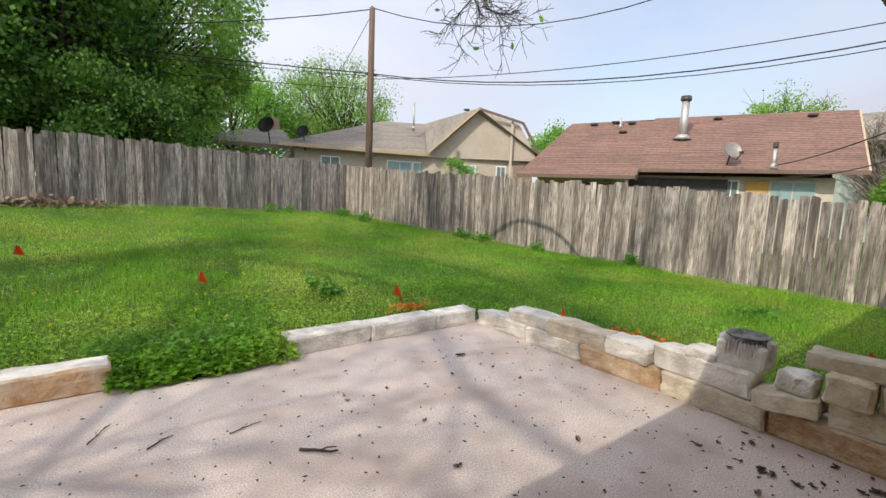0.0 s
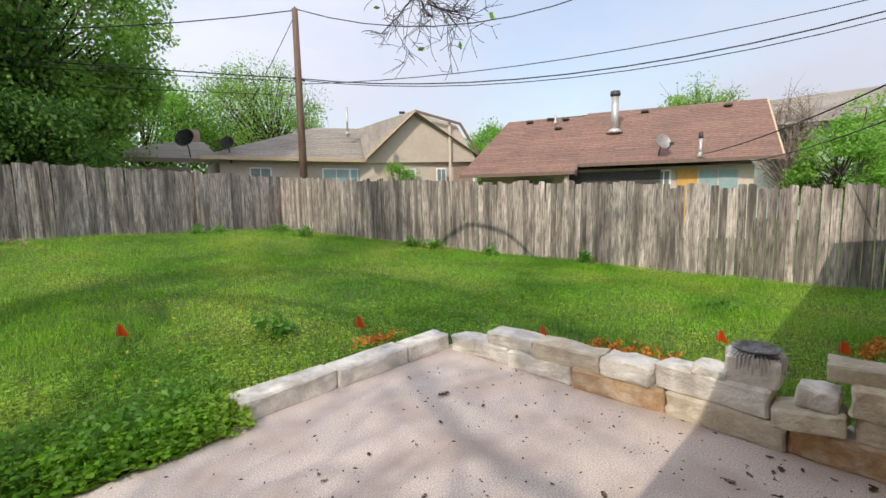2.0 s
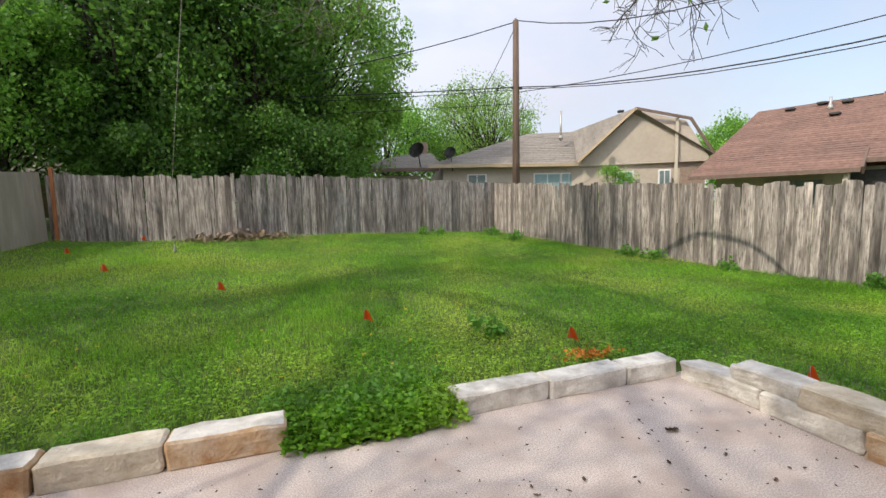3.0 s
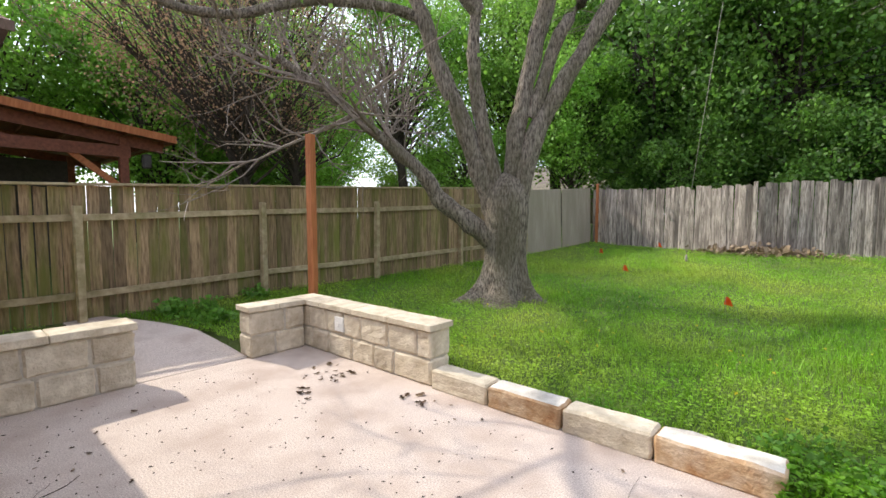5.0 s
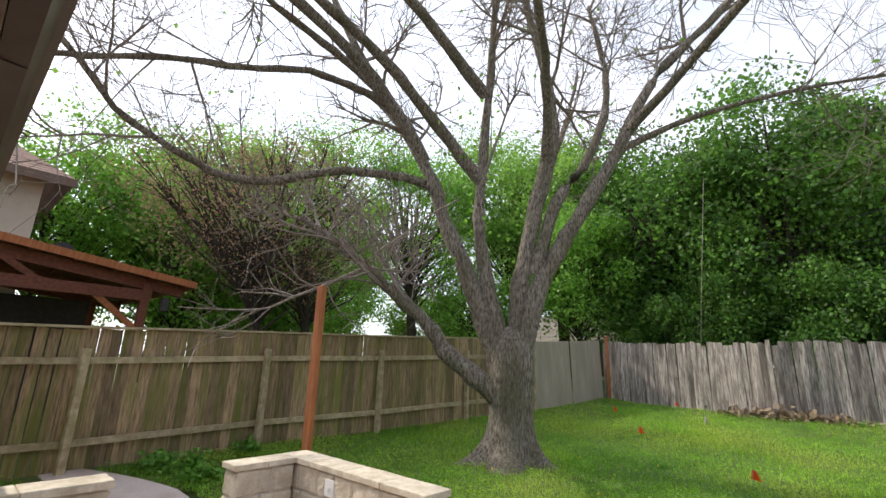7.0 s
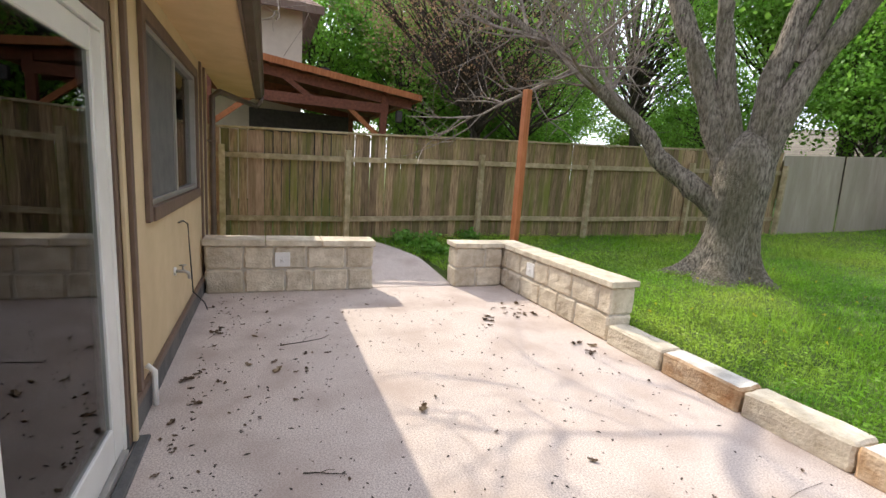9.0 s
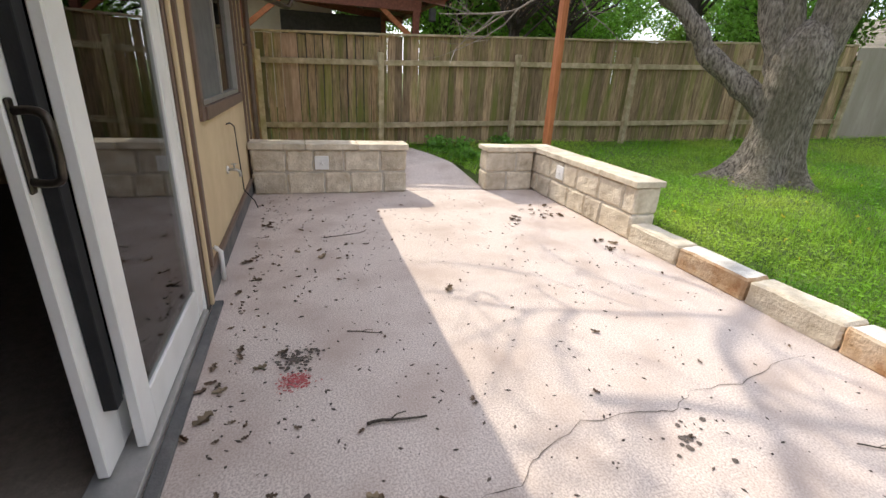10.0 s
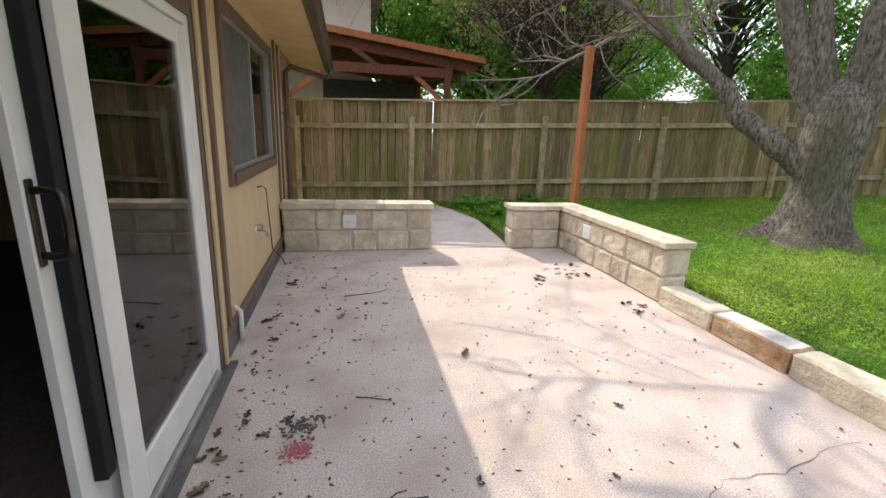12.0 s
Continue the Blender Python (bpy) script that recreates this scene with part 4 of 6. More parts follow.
part("door", box((-0.3, -0.03, 0), (0.3, 0.02, 2.1), 0.005), ORANGE_DOOR, hb, "orange painted door", pose(*hb_at(7.7, 1.03, 0.25), 0, 0, turn_b))
far_window(hb, pose(*hb_at(7.0, 1.03, 1.75), 0, 0, turn_b), 0.45, 0.6, FAR_PANE)
part("post", box((-0.06, -0.06, 0), (0.06, 0.06, 2.3), 0.005), STUCCO_PALE, hb, "", pose(*hb_at(s1 - 0.3, 0.2, 0.0)))


def hb_roof(s, f):
    return hb_at(s, DR * f, ZE + DR * PITCH * f + 0.02)


ch = hb_roof(5.35, 0.62)
vent_pipe(hb, ch, 1.28, 0.13, True, "chimney_pipe")
vent_pipe(hb, hb_roof(8.0, 0.14), 0.55, 0.05)
vent_pipe(hb, hb_roof(3.0, 0.88), 0.35, 0.04, False)
for s, f in ((1.9, 0.93), (2.75, 0.96), (3.4, 0.93), (6.4, 0.96), (9.2, 0.95), (3.2, 0.75)):
    roof_vent(hb, hb_roof(s, f), turn_b)
dish("satellite_dish", hb_roof(6.9, 0.12), turn_b + 25, 0.24, STEEL, "small grey satellite dish on the brown roof")

# tan house with a grey shingle roof
ha = thing("house", "tan stucco house with a grey shingle roof", "house", (0, 0, 0))
P1, P0, P2 = Vector((13.27, 18.43)), Vector((6.9, 20.35)), Vector((17.35, 15.1))    # eave corner, west end of the eave, far end of the gable wall
ua = (P1 - P0).normalized()
back = Vector((-ua.y, ua.x))
EA = 3.40
part("wall", prism([tuple(P0 + ua * 0.4 + back * 0.45), tuple(P1 - ua * 0.35 + back * 0.45), tuple(P2 + back * 0.3), tuple(P2 + back * 9), tuple(P0 + back * 9)], EA - 0.6, 0.6), STUCCO, ha)
ga = (P2 - P1)
peak = P1.lerp(P2, 0.46)
PZ = 5.72
gw = [(P1.x + 0.1, P1.y + 0.12, EA - 0.15), (P2.x, P2.y, EA - 0.15), (P2.x, P2.y, EA + 0.05), (P1.lerp(P2, 0.83).x, P1.lerp(P2, 0.83).y, 4.98), (peak.x, peak.y, PZ - 0.14), (P1.lerp(P2, 0.36).x, P1.lerp(P2, 0.36).y, 5.05), (P1.x + 0.1, P1.y + 0.12, EA)]
gback = [(x + back.x * 0.2, y + back.y * 0.2, z) for x, y, z in gw]
part("gable_wall", mesh_of("gable_wall", gw + gback, [tuple(range(7)), tuple(range(13, 6, -1))] + [(i, i + 7, (i + 1) % 7 + 7, (i + 1) % 7) for i in range(7)], STUCCO), STUCCO, ha)
roof_a = part("roof", shingle_slope(((P0.x - 0.3, P0.y, EA), (P1.x, P1.y, EA), (14.8, 21.1, 5.28), (13.0, 22.6, 5.34)), 18, ROOF_GREY), ROOF_GREY, ha)
rg = [Vector((P1.x - 0.25, P1.y - 0.25, EA + 0.02)), Vector((peak.x - 0.3, peak.y - 0.25, PZ - 0.12))]
tagged(part("slope", shingle_slope(((14.8, 21.1, 5.28), tuple(rg[0]), tuple(rg[1]), tuple(rg[1])), 20, ROOF_GREY), ROOF_GREY, roof_a), kind="stuff")
tagged(part("slope", shingle_slope((tuple(rg[1]), (P2.x, P2.y - 0.3, EA + 0.1), (P2.x + 3, P2.y + 5, EA + 0.1), (14.8, 21.1, 5.28)), 14, ROOF_GREY), ROOF_GREY, roof_a), kind="stuff")
tagged(part("slope", shingle_slope(((P0.x - 3.6, P0.y + 0.9, EA - 0.15), (P0.x + 0.4, P0.y - 0.05, EA - 0.1), (P0.x + 1.0, P0.y + 3.5, EA + 0.95), (P0.x - 0.6, P0.y + 4.2, EA + 0.9)), 14, ROOF_GREY), ROOF_GREY, roof_a), kind="stuff")
slab((P0.x - 0.3, P0.y - 0.02, EA + 0.02), (P1.x, P1.y - 0.02, EA + 0.02), 0.15, 0.04, FASCIA, "fascia", ha)
slab((P1.x - 0.25, P1.y - 0.28, EA + 0.06), (peak.x - 0.3, peak.y - 0.28, PZ - 0.08), 0.1, 0.05, FASCIA, "rake_board", ha)
slab((peak.x - 0.3, peak.y - 0.28, PZ - 0.08), (P1.lerp(P2, 0.83).x, P1.lerp(P2, 0.83).y - 0.3, 5.06), 0.12, 0.05, TRIM, "rake_board", ha)
slab((P1.lerp(P2, 0.83).x, P1.lerp(P2, 0.83).y - 0.3, 5.06), (P2.x + 0.2, P2.y - 0.3, EA - 0.05), 0.12, 0.05, TRIM, "rake_board", ha)
turn_a = math.degrees(math.atan2(ua.y, ua.x))
for f, w, mt in ((0.80, 1.3, TEAL_BLIND), (0.955, 0.75, TEAL_BLIND), (0.3, 0.9, FAR_PANE)):
    c = P0.lerp(P1, f) + back * 0.43
    far_window(ha, pose(c.x, c.y, 1.75, 0, 0, turn_a), w, 1.25, mt)
tg = math.degrees(math.atan2(ga.y, ga.x))
for f, w in ((0.38, 0.7), (0.68, 0.5)):
    c = P1.lerp(P2, f)
    far_window(ha, pose(c.x - 0.05, c.y - 0.08, 1.95, 0, 0, tg), w, 1.0, TEAL_BLIND if f < 0.5 else FAR_PANE)
c = P1.lerp(P2, 0.76)
part("corner_board", box((-0.06, -0.04, 0), (0.06, 0.02, 3.9), 0.004), STUCCO_PALE, ha, "", pose(c.x - 0.05, c.y - 0.1, 1.2, 0, 0, tg))
c = P1.lerp(P2, 0.88)
part("brick_panel", box((-0.45, -0.05, 0), (0.5, 0.0, 2.0), 0.004), BRICK_FAR, ha, "brown brick veneer", pose(c.x - 0.05, c.y - 0.06, 1.0, 0, 0, tg))
vent_pipe(ha, (13.3, 19.9, 4.75), 1.3, 0.05, False)
roof_vent(ha, (peak.x - 0.25, peak.y + 0.7, PZ - 0.12), tg)
chim = part("chimney", box((-0.35, -0.35, 0), (0.35, 0.35, 1.1), 0.02), BRICK_FAR, ha, "red-brown brick chimney", pose(P0.x + 0.9, P0.y + 5.2, EA + 0.6))
dish("satellite_dish", (P0.x - 0.75, P0.y + 0.15, EA + 0.1), turn_a - 25, 0.36, IRON_AND_SHADE, "black satellite dish on the grey roof edge")
dish("satellite_dish", (P0.x + 0.75, P0.y - 0.1, EA + 0.0), turn_a - 20, 0.27, IRON_AND_SHADE, "smaller black satellite dish on the grey roof edge")
# wing of the same row, further west
wing = thing("house", "dark-eaved low house behind the back fence", "house", (0, 0, 0))
part("wall", prism([(1.2, 22.4), (6.5, 21.3), (7.2, 28), (1.2, 28.6)], 2.6, 0.4), STUCCO, wing)
slab((0.6, 21.7, EA - 0.14), (7.1, 20.3, EA - 0.1), 0.16, 0.05, TRIM, "fascia", wing)
far_window(wing, pose(4.6, 21.68, 1.8, 0, 0, -11), 1.6, 1.1, FAR_PANE)

# pale green house far beyond the eastern fence
hg = thing("house", "pale green sided two-storey house far off", "house", (0, 0, 0))
part("wall", prism([(30, 1.6), (40, 0.2), (40, 8.0), (31, 8.6)], 5.0, 0), GREEN_SIDING, hg)
part("roof", shingle_slope(((29.5, 8.9, 4.9), (29.5, 1.2, 4.9), (34.5, 1.0, 7.0), (34.5, 8.6, 7.0)), 14, ROOF_GREY), ROOF_GREY, hg)
hr = thing("house", "low house with a reddish shingle roof far off", "house", (0, 0, 0))
part("wall", prism([(27, -4.0), (35, -4.0), (35, 0.9), (27, 0.9)], 2.6, 0), STUCCO_PALE, hr)
part("roof", shingle_slope(((26.5, 1.4, 2.6), (26.5, -4.4, 2.6), (30.5, -4.4, 4.1), (30.5, 1.4, 4.1)), 12, ROOF_BROWN), ROOF_BROWN, hr)

# low brick house beyond the fence corner
hc = thing("house", "low red brick house with a grey shingle roof", "house", (0, 0, 0))
part("wall", prism([(-19.0, 24.6), (-9.0, 27.0), (-10.4, 33.5), (-20.5, 31.0)], 2.7, 0.6), BRICK_FAR, hc)
part("roof", shingle_slope(((-19.6, 23.9, 3.25), (-8.4, 26.5, 3.25), (-9.2, 30.0, 5.2), (-19.9, 27.6, 5.2)), 20, ROOF_GREY), ROOF_GREY, hc)
slab((-19.6, 23.88, 3.28), (-8.4, 26.48, 3.28), 0.16, 0.05, TRIM, "fascia", hc)

# western neighbour: tall pale wall, lower grey-brown roof and a timber patio cover
hw = thing("house", "two-storey pale stucco house with a brown shingle roof", "house", (0, 0, 0))
part("wall", prism([(-21, -9), (-13.9, -9), (-13.9, 1.65), (-21, 1.65)], 6.0, 0), STUCCO_PALE, hw)
rw = tagged(part("roof", shingle_slope(((-13.4, -9.5, 5.95), (-13.4, 2.2, 5.95), (-17.4, 0.4, 8.0), (-17.4, -9.5, 8.0)), 16, ROOF_BROWN), ROOF_BROWN, hw), kind="stuff")
part("slope", shingle_slope(((-13.4, 2.2, 5.95), (-21.5, 2.2, 5.95), (-17.4, 0.4, 8.0), (-17.4, 0.4, 8.0)), 16, ROOF_BROWN), ROOF_BROWN, rw)
slab((-13.38, -9.5, 5.95), (-13.38, 2.22, 5.95), 0.22, 0.05, TRIM, "fascia", hw)
vent_pipe(hw, (-15.0, 0.2, 6.95), 0.95, 0.16, True, "chimney_pipe")
dish("satellite_dish", (-13.3, 2.2, 3.45), 60, 0.3, IRON_AND_SHADE, "dark satellite dish beside the patio roof")
cover = thing("patio_cover", "red-brown timber patio roof on braced posts", "patio cover", (0, 0, 0))
CE, CW = -9.3, -13.8
# rafters and deck take the darker timber colour, which holds the underside's shade
for x in (CE, -11.5, CW):
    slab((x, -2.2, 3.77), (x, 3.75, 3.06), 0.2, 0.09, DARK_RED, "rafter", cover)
for x in (CE + 0.02, CW):
    slab((x, 0.2, 2.92), (x, 3.2, 2.92), 0.2, 0.1, DARK_RED, "tie_beam", cover)
for k in range(11):
    f = k / 10
    y, z = -2.2 + 5.95 * f, 3.80 - 0.71 * f
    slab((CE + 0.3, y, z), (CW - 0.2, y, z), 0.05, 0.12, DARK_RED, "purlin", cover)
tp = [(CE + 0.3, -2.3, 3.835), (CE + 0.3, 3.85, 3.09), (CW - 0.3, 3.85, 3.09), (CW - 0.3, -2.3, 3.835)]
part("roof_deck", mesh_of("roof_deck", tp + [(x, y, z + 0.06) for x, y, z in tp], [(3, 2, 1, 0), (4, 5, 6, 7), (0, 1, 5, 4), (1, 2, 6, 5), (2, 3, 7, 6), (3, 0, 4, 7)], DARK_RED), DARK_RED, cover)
slab((CE + 0.32, -2.3, 3.91), (CE + 0.32, 3.86, 3.165), 0.13, 0.03, RED_WOOD, "fascia", cover)
slab((CE + 0.32, 3.87, 3.165), (CW - 0.3, 3.87, 3.165), 0.13, 0.03, RED_WOOD, "fascia", cover)
for x, y in ((CE, 3.1), (CE, -0.4), (CW + 0.2, 3.1)):
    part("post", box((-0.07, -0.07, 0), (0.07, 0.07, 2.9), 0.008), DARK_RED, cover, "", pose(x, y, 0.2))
for y0, y1 in ((3.1, 2.3), (-0.4, 0.4)):
    slab((CE, y0, 2.2), (CE, y1, 2.85), 0.1, 0.08, RED_WOOD, "brace", cover)
slab((CE, 1.6, 2.9), (CE, 0.9, 3.35), 0.1, 0.08, DARK_RED, "brace", cover)
lamp = tagged(new("wall_lantern", take(box((-0.07, -0.07, 0), (0.07, 0.07, 0.26), 0.02), "wall_lantern", IRON_AND_SHADE)), "small dark lantern hanging by the patio post", "lantern")
lamp.matrix_basis = pose(CE + 0.05, 3.45, 2.55)
# added dark sheet: the gloom under the cover is put into its colour
tagged(new("shed_wall", take(box((-13.69, 0.2, 0), (-13.55, 3.1, 2.98), 0), "shed_wall", IRON_AND_SHADE)), "dark sheet standing for the shade under the patio roof", "wall", kind="structure")

# ---- utility pole and wires ----
pole = thing("utility_pole", "tall brown wooden utility pole behind the fence", "utility pole", (8.81, 16.15, 0.75))
part("pole", tube("pole", [(0, 0, 0), (0, 0, 4), (0.0, 0, 7.6)], [0.15, 0.13, 0.105], POLE_WOOD, 12), POLE_WOOD, pole)
part("insulator", tube("insulator", [(0, 0, 7.55), (0, 0, 7.67)], 0.03, IRON_AND_SHADE), IRON_AND_SHADE, pole)
part("bracket", box((-0.2, -0.03, 5.13), (0.25, 0.03, 5.21), 0.004), IRON_AND_SHADE, pole)


def wire(a, b, sag, r, label):
    a, b = Vector(a), Vector(b)
    pts = [a.lerp(b, k / 16) - Vector((0, 0, sag * 4 * (k / 16) * (1 - k / 16))) for k in range(17)]
    w = tagged(new("overhead_wire", tube("overhead_wire", pts, r, CABLE, 5)), label, "wire", group="overhead wires")
    return w


T = Vector((8.81, 16.15, 0.75))
for b, z, sag, r in (((20.5, -6.2, 8.18), 5.2, 1.69, 0.02), ((20.5, -6.5, 8.0), 5.15, 1.72, 0.014), ((20.5, -6.4, 7.92), 5.0, 0.98, 0.014), ((-25, 25, 6.0), 5.2, 0.5, 0.02), ((-25, 25.5, 5.6), 5.1, 0.5, 0.012), ((-25, 27, 4.9), 4.6, 0.3, 0.012), ((20, -1, 13.7), 7.6, 3.2, 0.018), ((-20, 22, 5.8), 7.55, 1.8, 0.018)):
    wire((T.x, T.y, T.z + z), b, sag, r, "dark overhead utility wire with a slight sag")
wire((T.x, T.y, T.z + 7.4), (7.4, 20.4, 3.6), 0.2, 0.012, "thin service wire from the pole to a roof")
wire(hb_roof(8.0, 0.16), (7.6, -1.0, 3.6), 0.25, 0.015, "dark service wire running to the brown roof")
wire(hb_roof(8.3, 0.02), (7.7, -0.5, 2.9), 0.3, 0.012, "dark service wire running to the brown roof")

# the overlapped shingle courses of each roof are one covering
for ob in list(scene.objects):
    if ob.parent and ob.type == "MESH" and ob.name.split(".")[0] in ("roof", "slope"):
        tagged(ob, kind="stuff")

# ---- trees ----
def quads_mesh(name, quads, material):
    """One mesh from an array of quads (n, 4, 3)."""
    n = len(quads)
    me = bpy.data.meshes.new(name)
    me.vertices.add(n * 4)
    me.vertices.foreach_set("co", np.ascontiguousarray(quads, dtype=np.float32).ravel())
    me.loops.add(n * 4)
    me.loops.foreach_set("vertex_index", np.arange(n * 4, dtype=np.int32))
    me.polygons.add(n)
    me.polygons.foreach_set("loop_start", np.arange(0, n * 4, 4, dtype=np.int32))
    me.materials.append(material)
    me.update(calc_edges=True)
    return me


def leaf_quads(gen, centres, size, droop=0.3):
    n = len(centres)
    d = gen.normal(size=(n, 3))
    d[:, 2] -= droop
    d /= np.linalg.norm(d, axis=1)[:, None]
    s = np.cross(d, gen.normal(size=(n, 3)))
    s /= np.linalg.norm(s, axis=1)[:, None]
    L = size * gen.uniform(0.6, 1.35, (n, 1))
    W = L * gen.uniform(0.28, 0.42, (n, 1))
    return np.stack([centres, centres + d * L * 0.5 + s * W, centres + d * L, centres + d * L * 0.5 - s * W], axis=1)


def branch_line(r, start, way, length, wander, lift, steps):
    pts = [Vector(start)]
    d = Vector(way).normalized()
    for _ in range(steps):
        d = (d + Vector((r.gauss(0, wander), r.gauss(0, wander), r.gauss(lift, wander)))).normalized()
        pts.append(pts[-1] + d * (length / steps))
    return pts


def spread(r, chunks, tips, line, radius, level, lengths, counts, lift=0.06, sides=(5, 4, 3, 3)):
    """Side branches off a line, and theirs in turn."""
    if level >= len(lengths):
        tips.append(line[-1])
        return
    for _ in range(counts[level]):
        f = r.uniform(0.25, 1.0) * (len(line) - 1)
        i = min(int(f), len(line) - 2)
        p = line[i].lerp(line[i + 1], f - i)
        along = (line[i + 1] - line[i]).normalized()
        side = Vector((r.gauss(0, 1), r.gauss(0, 1), r.gauss(0.15, 0.8))).normalized()
        way = (along * 0.75 + side * 0.9).normalized()
        length = lengths[level] * r.uniform(0.55, 1.25)
        rad = min(radius * 0.55, 0.012 + 0.012 * length) * r.uniform(0.7, 1.1) if level else radius * r.uniform(0.25, 0.5)
        steps = 5 if level == 0 else 4 if level == 1 else 3
        kid = branch_line(r, p, way, length, 0.16, lift, steps)
        chunks.append(tube_data(kid, [max(rad * (1 - 0.75 * k / steps), 0.0035) for k in range(steps + 1)], sides[min(level, 3)], False))
        spread(r, chunks, tips, kid, rad, level + 1, lengths, counts, lift, sides)


# the great bare tree in the yard
TX, TY = -3.66, 7.06
tree = thing("tree", "large grey-barked tree, many bare limbs, first buds", "tree", (0, 0, 0))
r = random.Random(21)
tz = ground_z(TX, TY)
bm = bmesh.new()
trunk_rows = ((-0.15, 0.86), (0.0, 0.70), (0.06, 0.60), (0.14, 0.52), (0.25, 0.455), (0.4, 0.40), (0.65, 0.36), (0.9, 0.34), (1.2, 0.35), (1.45, 0.37), (1.65, 0.36), (1.85, 0.31), (2.0, 0.22), (2.12, 0.1))
rings = []
for z, rad in trunk_rows:
    ring = []
    for k in range(44):
        w = 2 * math.pi * k / 44
        flare = max(0, (0.5 - z)) * 0.5
        lump = 1 + flare * 0.8 * (math.sin(5 * w + 0.7) + 0.45 * math.sin(9 * w + 2.1)) + 0.02 * math.sin(7 * w + z) + 0.07 * noise.noise(Vector((math.cos(w) * 1.7, math.sin(w) * 1.7, z * 2.2)))
        ring.append(bm.verts.new((TX + rad * lump * math.cos(w) + 0.02 * z, TY + rad * lump * math.sin(w), tz + z)))
    rings.append(ring)
for p, q in zip(rings, rings[1:]):
    for k in range(44):
        bm.faces.new((p[k], p[(k + 1) % 44], q[(k + 1) % 44], q[k]))
bm.faces.new(rings[-1])
part("trunk", bm, BARK, tree, "thick trunk with flared roots and mossy bark", smooth=True)
limbs = [
    # points, base radius, tip radius
    ([(-3.78, 6.98, 1.7), (-4.02, 6.82, 2.44), (-4.28, 6.63, 3.3), (-4.65, 6.4, 4.3), (-4.95, 6.21, 5.32), (-5.64, 5.74, 6.75), (-6.58, 5.12, 8.81), (-7.1, 4.78, 10.2)], 0.205, 0.06),
    ([(-3.7, 7.0, 1.8), (-3.9, 6.88, 2.7), (-4.05, 6.78, 3.7), (-4.1, 6.74, 4.69), (-3.98, 6.83, 6.79), (-3.87, 6.91, 8.74), (-3.7, 7.0, 10.6)], 0.165, 0.05),
    ([(-3.58, 7.1, 1.9), (-3.5, 7.15, 3.1), (-3.24, 7.32, 4.63), (-2.98, 7.49, 6.07), (-3.05, 7.35, 7.4), (-3.35, 7.25, 8.9), (-3.4, 7.3, 10.6)], 0.18, 0.055),
    ([(-3.5, 7.15, 1.8), (-3.28, 7.29, 2.9), (-2.82, 7.59, 3.98), (-2.21, 8.0, 5.2), (-1.46, 8.49, 6.93), (-0.56, 9.08, 8.12), (0.4, 9.8, 9.4)], 0.195, 0.055),
    ([(-3.3, 7.3, 3.3), (-2.96, 7.51, 4.61), (-2.45, 7.85, 5.5), (-2.2, 8.15, 6.6), (-2.3, 8.4, 7.8), (-2.6, 8.6, 9.4)], 0.13, 0.04),
    ([(-3.8, 6.95, 1.25), (-4.12, 6.72, 1.55), (-4.5, 6.32, 1.98), (-4.66, 6.04, 2.4), (-5.09, 5.46, 2.99), (-5.39, 4.99, 3.44), (-6.01, 4.3, 4.08)], 0.20, 0.055),
    ([(-4.75, 6.33, 4.7), (-5.07, 6.12, 5.1), (-5.89, 4.94, 5.11), (-6.36, 3.89, 4.68), (-6.5, 3.16, 4.55), (-6.47, 2.62, 4.64), (-6.43, 1.72, 4.9), (-6.2, 1.24, 5.2), (-6.29, 0.5, 5.9)], 0.10, 0.035),
    ([(-5.4, 5.9, 6.35), (-5.85, 5.6, 6.9), (-6.1, 5.07, 7.05), (-6.39, 4.32, 7.1), (-6.63, 3.25, 6.67), (-6.76, 2.06, 6.24), (-6.69, 1.18, 5.7), (-6.56, 0.4, 5.3)], 0.10, 0.035),
    ([(-5.6, 5.76, 6.7), (-5.97, 5.4, 7.31), (-6.24, 4.43, 7.76), (-6.46, 3.55, 8.1), (-6.72, 2.64, 8.62), (-6.93, 1.3, 9.22)], 0.11, 0.04),
    ([(-4.05, 6.75, 5.0), (-4.4, 5.9, 5.9), (-4.6, 4.7, 6.7), (-4.9, 3.4, 7.3), (-5.2, 2.2, 7.7), (-5.4, 1.0, 8.0)], 0.13, 0.05),
    ([(-3.1, 7.4, 5.4), (-2.6, 6.6, 6.5), (-2.2, 5.6, 7.4), (-1.9, 4.5, 8.2), (-1.6, 3.4, 8.9), (-1.4, 2.4, 9.4)], 0.10, 0.03),
    ([(-1.9, 8.2, 5.9), (-0.2, 7.7, 6.9), (1.4, 6.7, 7.3), (2.8, 5.7, 6.3), (3.75, 5.0, 4.95), (4.15, 4.65, 4.25), (4.3, 4.5, 3.8)], 0.09, 0.012),
    ([(-2.0, 8.15, 5.6), (-0.8, 8.7, 6.1), (0.6, 9.4, 6.4), (2.0, 10.1, 6.5)], 0.07, 0.02),
    ([(-5.0, 6.2, 5.5), (-5.5, 5.2, 7.0), (-6.1, 3.4, 8.2), (-6.6, 1.6, 8.4), (-7.0, 0.0, 8.1), (-7.2, -1.5, 8.2)], 0.13, 0.06),
    ([(-4.0, 6.8, 6.8), (-4.6, 4.8, 8.4), (-5.1, 3.0, 9.0), (-5.6, 1.2, 9.3), (-6.2, -0.5, 9.3)], 0.12, 0.05),
    ([(-3.4, 7.25, 3.9), (-3.5, 8.2, 5.4), (-3.6, 9.4, 7.4), (-3.7, 10.4, 9.3)], 0.11, 0.03),
]
tips = []
